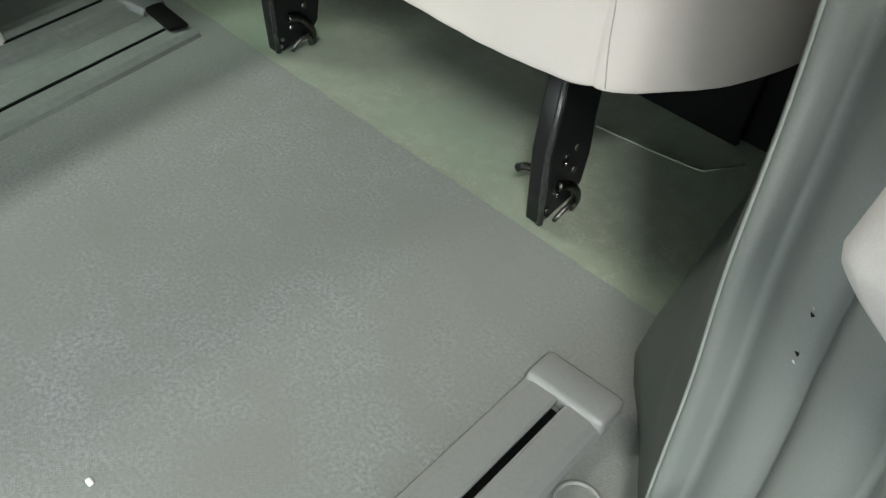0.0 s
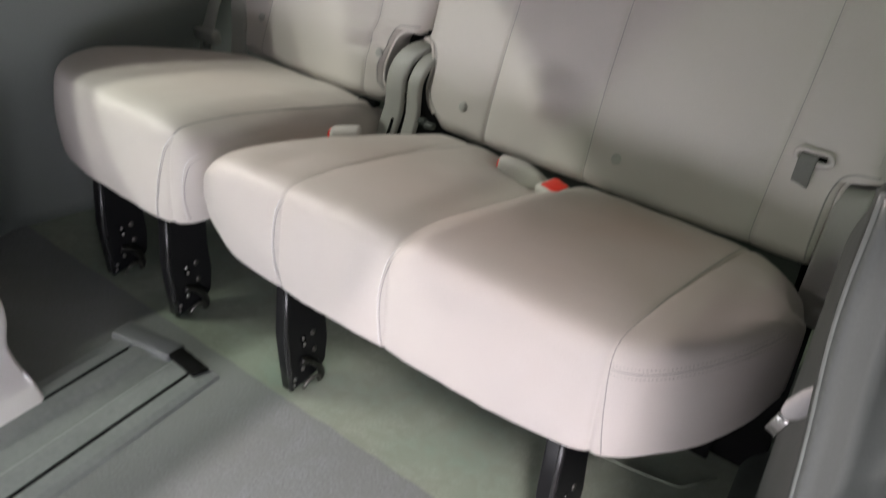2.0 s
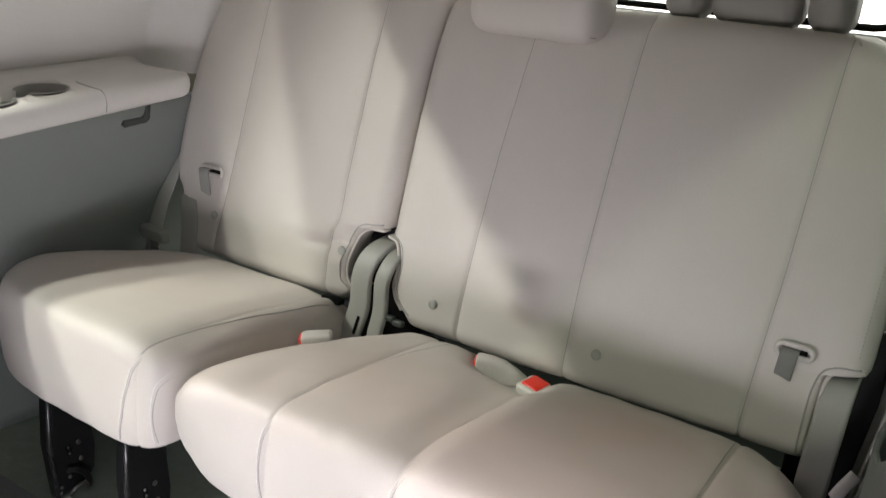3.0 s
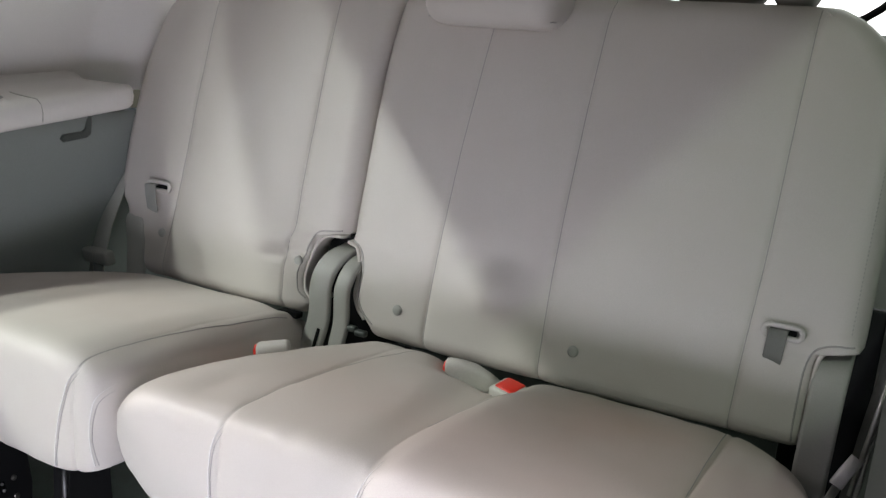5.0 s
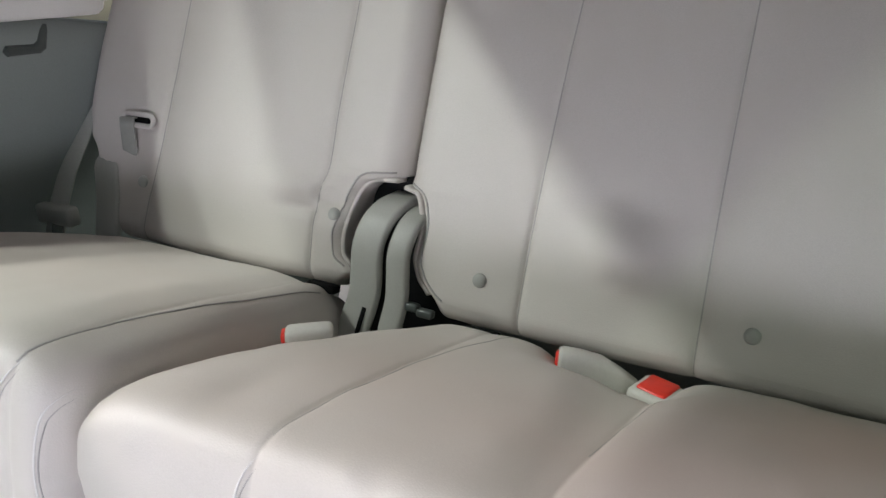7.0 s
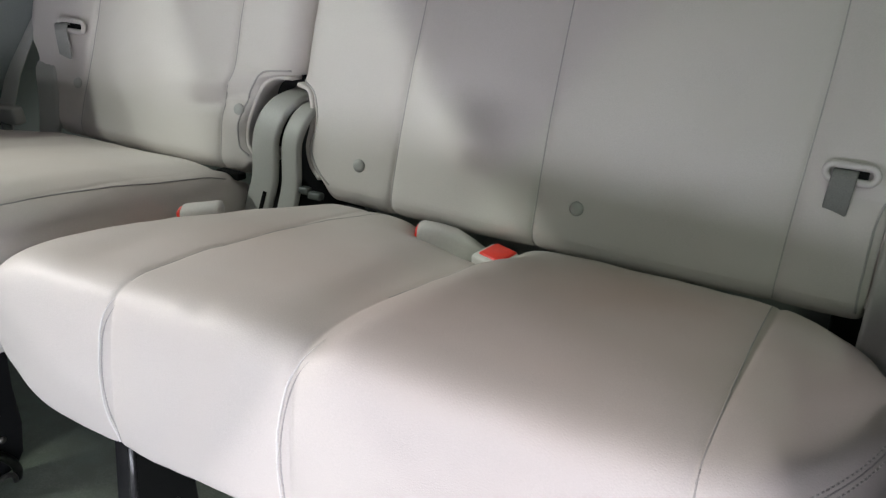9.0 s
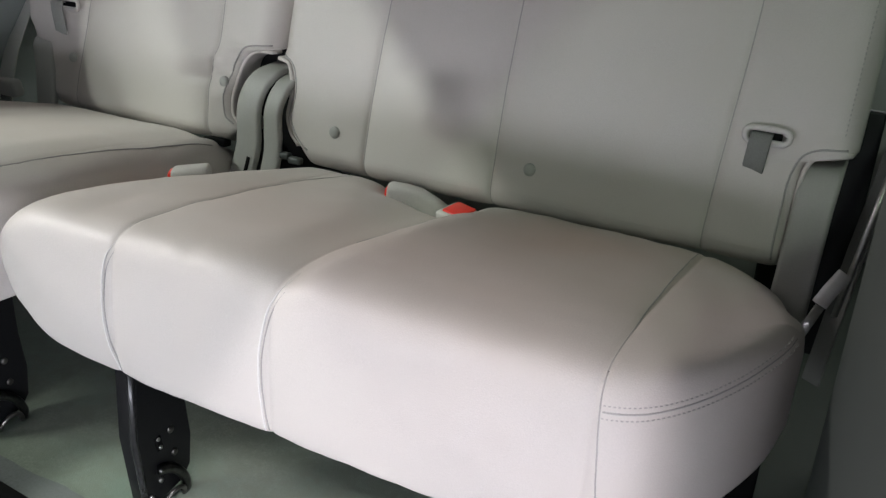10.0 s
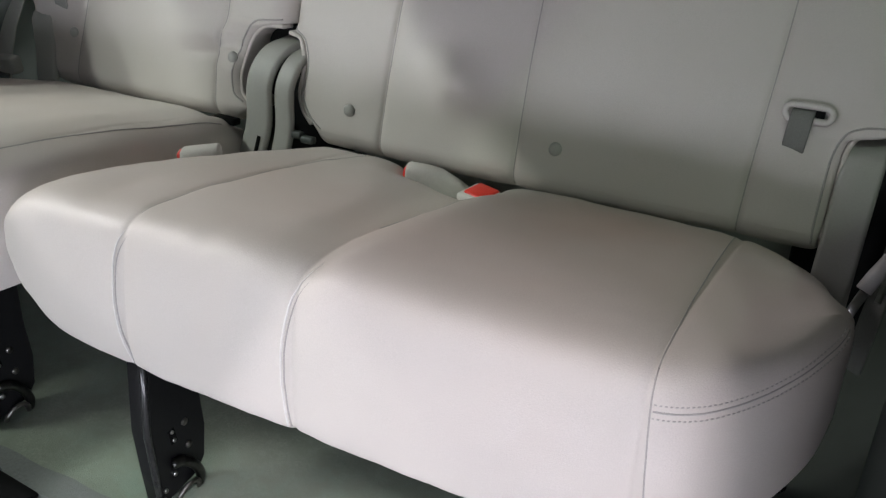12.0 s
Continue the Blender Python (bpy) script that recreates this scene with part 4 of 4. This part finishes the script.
part("seam", tube("seam", drop_on(T_WIDE, [(x, 0, rise(x)) for x in xs], (0, 1, 0), -0.0004), 0.0009, SEAM, 6), wc)
edge = drop_on(T_WBACK, [(0.166, 0.3, z) for z in np.linspace(0.48, 0.76, 110)], (0, 1, 0), 0.0004)
stitches("stitching", [edge], wb)


def edge_seam(tree, pts, parent):
    """A sewn line round a cut-out."""
    f = [curve(range(len(pts)), [p[k] for p in pts]) for k in range(2)]
    line_pts = drop_on(tree, [(f[0](t), 0.3, f[1](t)) for t in np.linspace(0, len(pts) - 1, 40)], (0, 1, 0), 0.0)
    part("seam", tube("seam", line_pts, 0.0013, SEAM, 6), parent)


edge_seam(T_WBACK, [(-0.560, 0.472), (-0.544, 0.467), (-0.533, 0.452), (-0.527, 0.425), (-0.529, 0.395), (-0.521, 0.375), (-0.507, 0.360), (-0.495, 0.352)], wb)
edge_seam(T_NBACK, [(-0.585, 0.480), (-0.616, 0.477), (-0.634, 0.461), (-0.643, 0.433), (-0.649, 0.402), (-0.644, 0.377), (-0.628, 0.366)], nb)


def notch_lip(pts, parent):
    """The padded vinyl lip that lines a cut-out of a backrest."""
    f = [curve(range(len(pts)), [p[k] for p in pts]) for k in range(2)]
    path = [(f[0](t), lean(f[1](t)) + 0.015, f[1](t)) for t in np.linspace(0, len(pts) - 1, 30)]
    part("lip", sweep("lip", path, 0.012, 0.0028, LEATHER, side=(0, 1, 0), r=0.004), parent, "folded vinyl lip of the cut-out")


notch_lip([(-0.580, 0.472), (-0.606, 0.470), (-0.624, 0.456), (-0.633, 0.430), (-0.638, 0.402), (-0.634, 0.380), (-0.620, 0.366)], nb)
notch_lip([(-0.568, 0.466), (-0.552, 0.462), (-0.543, 0.447), (-0.537, 0.420), (-0.539, 0.395), (-0.531, 0.372), (-0.514, 0.354)], wb)
notch_lip([(0.178, 0.462), (0.152, 0.458), (0.139, 0.449), (0.134, 0.434), (0.133, 0.41), (0.133, 0.375), (0.131, 0.345)], wb)
edge_seam(T_WBACK, [(0.172, 0.466), (0.150, 0.464), (0.132, 0.456), (0.124, 0.440), (0.121, 0.415), (0.121, 0.37), (0.122, 0.34)], wb)
# ---- backrest buttons, strap loops, hinge covers ----
def button(tree, x, z, parent):
    p = drop_on(tree, [(x, 0.3, z)], (0, 1, 0))[0]
    rings = [[(p.x + r * math.cos(w), p.y + d, p.z + r * math.sin(w)) for w in np.linspace(0, 2 * math.pi, 20, endpoint=False)] for r, d in ((0.0086, 0.002), (0.0080, -0.0008), (0.0066, -0.0024), (0.0045, -0.0034), (0.001, -0.0038))]
    part("button", rings_mesh("button", rings, SHADED_BUTTON), parent, "round vinyl button, recess shade put into its grey")


for x, z in ((-0.452, 0.384), (-0.168, 0.386)):
    button(T_WBACK, x, z, wb)
for x, z in ((-0.958, 0.418), (-0.652, 0.423)):
    button(T_NBACK, x, z, nb)


def strap_loop(tree, x0, x1, z, sx, parent, drop=0.055, swing=0.0, half=0.0115, mat=STRAP):
    """An oval plastic bezel with a short strap hanging from it."""
    c = (x0 + x1) / 2
    y = drop_on(tree, [(c, 0.3, z)], (0, 1, 0))[0].y - 0.006
    L, r = (x1 - x0) / 2, 0.0075
    ring = []
    for w in np.linspace(0, 2 * math.pi, 40, endpoint=False):
        ring.append((c + (L - r) * (1 if math.cos(w) > 0 else -1) + r * math.cos(w), y, z + r * math.sin(w)))
    ob = part("strap_loop", tube("bezel", ring + ring[:2], 0.0036, BUCKLE, 8), parent, "pale plastic loop with a grey strap")
    part("slot", slab("loop_slot", [(c - L + r, z - 0.006), (c + L - r, z - 0.006), (c + L - r, z + 0.006), (c - L + r, z + 0.006)], "y", y + 0.001, y + 0.004, BLACK, 0), ob, "dark slot behind the loop")
    path = [(sx, y + 0.001, z + 0.002), (sx, y - 0.005, z + 0.001), (sx - swing * 0.2, y - 0.007, z - 0.010), (sx - swing * 0.6, y - 0.004, z - drop * 0.6), (sx - swing, y - 0.002, z - drop)]
    part("strap", sweep("strap", path, half, 0.0014, mat), ob, "short grey webbing strap")


strap_loop(T_WBACK, 0.068, 0.114, 0.470, 0.086, wb, 0.053, 0.004)
strap_loop(T_NBACK, -1.008, -0.955, 0.498, -0.998, nb, 0.078, -0.010, 0.0130, PALE_STRAP)


def hinge_cover(path, hw, parent, thick=0.006):
    ys = np.linspace(0, len(path) - 1, 26)
    idx = list(range(len(path)))
    f = [curve(idx, [p[k] for p in path]) for k in range(3)]
    return part("hinge_cover", sweep("hinge_cover", [(f[0](t), f[1](t), f[2](t)) for t in ys], hw, thick, ARM_PLASTIC, r=0.005), parent, "curved grey plastic hinge cover")


h1 = hinge_cover([(-0.603, 0.340, 0.24), (-0.600, 0.344, 0.29), (-0.588, 0.348, 0.35), (-0.591, 0.352, 0.395), (-0.587, 0.361, 0.424), (-0.581, 0.382, 0.443), (-0.579, 0.42, 0.450)], 0.0200, narrow)
part("slot", sweep("cover_slot", [(-0.589, 0.3365, 0.298), (-0.583, 0.3405, 0.330)], 0.0028, 0.0015, BLACK), h1, "black slot in the cover")
hinge_cover([(-0.552, 0.342, 0.24), (-0.552, 0.346, 0.30), (-0.547, 0.350, 0.345), (-0.551, 0.354, 0.395), (-0.549, 0.364, 0.420), (-0.548, 0.388, 0.437), (-0.548, 0.43, 0.442)], 0.0140, wide)
hinge_cover([(0.150, 0.350, 0.26), (0.150, 0.356, 0.30), (0.151, 0.364, 0.36), (0.152, 0.374, 0.41), (0.153, 0.395, 0.436), (0.153, 0.44, 0.445)], 0.0205, wide)
hinge_cover([(-1.008, 0.352, 0.28), (-1.010, 0.356, 0.33), (-1.014, 0.362, 0.38), (-1.030, 0.375, 0.43), (-1.045, 0.42, 0.45)], 0.021, narrow)
# Plates added so that the open gaps behind the hinge covers read dark.
part("frame", box("frame", (-0.66, 0.425, 0.20), (-0.49, 0.44, 0.50), BLACK_METAL, 0.003), narrow, "dark plate that blackens the gap between the backrests")
part("frame", box("frame", (0.10, 0.46, 0.20), (0.20, 0.475, 0.50), BLACK_METAL, 0.003), wide, "dark plate that blackens the gap beside the backrest")
for cx in (-0.44, -0.10):
    part("clip", box("clip", (cx - 0.022, 0.338, 0.322), (cx + 0.022, 0.354, 0.3345), BLACK, 0.002), wide, "black plastic clip in the seat gap")
part("clip", box("clip", (-0.665, 0.338, 0.336), (-0.625, 0.354, 0.346), BLACK, 0.002), narrow, "black plastic clip in the seat gap")
for x, z, w in ((-0.527, 0.340, 0.008), (-0.510, 0.336, 0.010)):
    part("bolt", box("bolt", (x - w, 0.346, z - 0.005), (x + w, 0.358, z + 0.005), LATCH, 0.003), wide, "dark grey pivot bolt")

# ---- seat belts ----
belt = thing("seat_belt", "grey seat belt webbing with a plastic tongue beside the narrow seat", "seat belt", "seat belts")
part("webbing", sweep("webbing", [(-1.140, 0.470, 0.57), (-1.120, 0.425, 0.503), (-1.106, 0.393, 0.455), (-1.099, 0.364, 0.41), (-1.095, 0.346, 0.365), (-1.098, 0.340, 0.31)], 0.025, 0.0013, WEB, side=(1, -0.15, 0.30)), belt)
part("tongue", box("tongue", (-0.043, -0.010, -0.014), (0.043, 0.010, 0.014), ARM_PLASTIC, 0.006, 3), belt, "grey plastic belt tongue").matrix_world = Matrix.Translation((-1.087, 0.338, 0.357)) @ pose(0, 0, 0, 12, -5, -10)
part("plate", sweep("plate", [(-1.080, 0.332, 0.345), (-1.079, 0.332, 0.300)], 0.012, 0.001, STEEL), belt, "steel tongue plate")

belt = thing("seat_belt", "pale seat belt strap with steel tongue on the jamb", "seat belt", "seat belts")
part("tongue", sweep("tongue", [(0.2655, -0.256, 0.503), (0.2685, -0.257, 0.508), (0.276, -0.259, 0.520), (0.284, -0.262, 0.532), (0.286, -0.263, 0.535)], [0.0045, 0.0068, 0.0075, 0.0065, 0.005], 0.0045, LIGHT_PLASTIC, side=(0.8, 0, -0.6), r=0.005), belt, "pale plastic belt tongue")
part("plate", sweep("plate", [(0.2595, -0.254, 0.484), (0.263, -0.255, 0.494), (0.267, -0.256, 0.505)], 0.0042, 0.0011, STEEL, side=(0.8, 0, -0.6)), belt, "steel tongue plate")
part("rivet", tube("rivet", [(0.2835, -0.2675, 0.531), (0.2835, -0.2645, 0.531)], 0.003, STEEL, 10), belt, "bright steel rivet")
part("strap", sweep("strap", [(0.285, -0.262, 0.533), (0.294, -0.266, 0.546), (0.303, -0.271, 0.559), (0.318, -0.280, 0.580), (0.335, -0.30, 0.61)], [0.0035, 0.0037, 0.0048, 0.0052, 0.0052], 0.003, LIGHT_PLASTIC, side=(0.8, 0, -0.6)), belt)

belt = thing("seat_belt", "dark seat belt with pale tongue beside the wide seat", "seat belt", "seat belts")
part("webbing", sweep("webbing", [(0.190, 0.34, 0.22), (0.203, 0.38, 0.36), (0.222, 0.43, 0.52), (0.24, 0.50, 0.75)], 0.016, 0.0014, STRAP, side=(0.5, -0.8, 0)), belt)
part("tongue", sweep("tongue", [(0.181, 0.318, 0.318), (0.188, 0.322, 0.334), (0.198, 0.330, 0.352)], 0.008, 0.006, LIGHT_PLASTIC, side=(0.8, 0, -0.5), r=0.005), belt, "pale plastic belt tongue")
part("plate", sweep("plate", [(0.170, 0.305, 0.285), (0.182, 0.318, 0.316)], 0.005, 0.0012, STEEL, side=(0.8, 0, -0.5)), belt, "steel tongue plate")
part("bar", tube("bar", [(0.197, 0.34, 0.30), (0.210, 0.375, 0.40), (0.222, 0.41, 0.50)], 0.0035, STEEL, 8), belt, "thin steel bar")

# ---- second row seat, rear side ----
def seat_foot(outline, name, parent, label, front=-0.95, back=-0.275):
    rings = []
    cx, cz = np.mean([p[0] for p in outline]), np.mean([p[1] for p in outline])
    for y, s in ((front, 1.0), (-0.60, 1.0), (-0.40, 1.0), (back - 0.02, 1.0), (back - 0.006, 0.988), (back, 0.955)):
        rings.append([(cx + (x - cx) * s - 0.21 * (y + 0.275), y, cz + (z - cz) * s) for x, z in outline])
    part(name, rings_mesh(name, rings, SEAT_COVER), parent, label)


seat = thing("second_row_seat", "white-grey cover at the foot of a second row seat", "seat")
seat_foot(chaikin([(-0.649, 0.003), (-0.651, 0.008), (-0.673, 0.020), (-0.708, 0.024), (-0.748, 0.042), (-0.751, 0.062), (-0.739, 0.094), (-0.745, 0.128), (-0.773, 0.138), (-1.100, 0.138), (-1.120, 0.10), (-1.120, 0.02), (-1.100, 0.003)], 2), "skirt", seat, "pale skirt reaching down to the rail")
seat_foot(chaikin([(-0.788, 0.136), (-0.801, 0.165), (-0.797, 0.196), (-0.811, 0.222), (-0.853, 0.262), (-0.893, 0.30), (-1.100, 0.31), (-1.120, 0.25), (-1.120, 0.16), (-1.100, 0.136)], 2), "side_cover", seat, "pale padded side cover", back=-0.280)


# ---- small marks and crumbs ----
T_WALL = tree_of(bpy.data.objects["door_jamb"])


def fleck(name, centre, tree, way, r, mat, label, category, stretch=(1, 0, 1)):
    p = drop_on(tree, [centre], way, 0.003)
    if not p:
        return
    rings = []
    a, bb = Vector(way).normalized().orthogonal().normalized(), None
    bb = Vector(way).normalized().cross(a)
    for k, h in ((1.0, -0.0005), (0.8, 0.0006), (0.2, 0.0009)):
        rings.append([tuple(p[0] - Vector(way).normalized() * h + r * k * (1 + 0.35 * math.sin(3 * w + 7 * r * 1e3)) * (math.cos(w) * a * 0.5 + math.sin(w) * bb)) for w in np.linspace(0, 2 * math.pi, 12, endpoint=False)])
    tagged(part(name, rings_mesh(name, rings, mat)), label, category)


for x, z, r, mat, hue in ((0.3455, 0.302, 0.0018, BLACK, "black"), (0.3485, 0.271, 0.0020, BLACK, "black"), (0.3445, 0.307, 0.0011, WHITE, "white"), (0.3490, 0.264, 0.0013, WHITE, "white")):
    fleck("scuff_mark", (x, -0.2, z), T_WALL, (0, 1, 0), r, mat, "small %s scuff chipped into the jamb" % hue, "scuff")
tagged(part("white_label", sweep("white_label", [(0.316, -0.282, 0.070), (0.330, -0.281, 0.084), (0.344, -0.280, 0.098)], 0.007, 0.0012, WHITE, side=(0.3, -0.7, 0.6))), "small white paper label at the foot of the jamb", "label")
crumb = part("paper_crumb", box("paper_crumb", (-0.0205, -0.5355, 0.0), (-0.0135, -0.5305, 0.004), WHITE, 0.0015))
tagged(crumb, "tiny white crumb lying on the carpet", "crumb")
ring = [(0.262 + 0.020 * math.cos(w), -0.258 + 0.020 * math.sin(w), 0.001) for w in np.linspace(0, 2 * math.pi, 30)]
tagged(part("floor_grommet", tube("floor_grommet", ring, 0.0022, GREY_PLASTIC, 6)), "round grey grommet set in the carpet", "grommet")
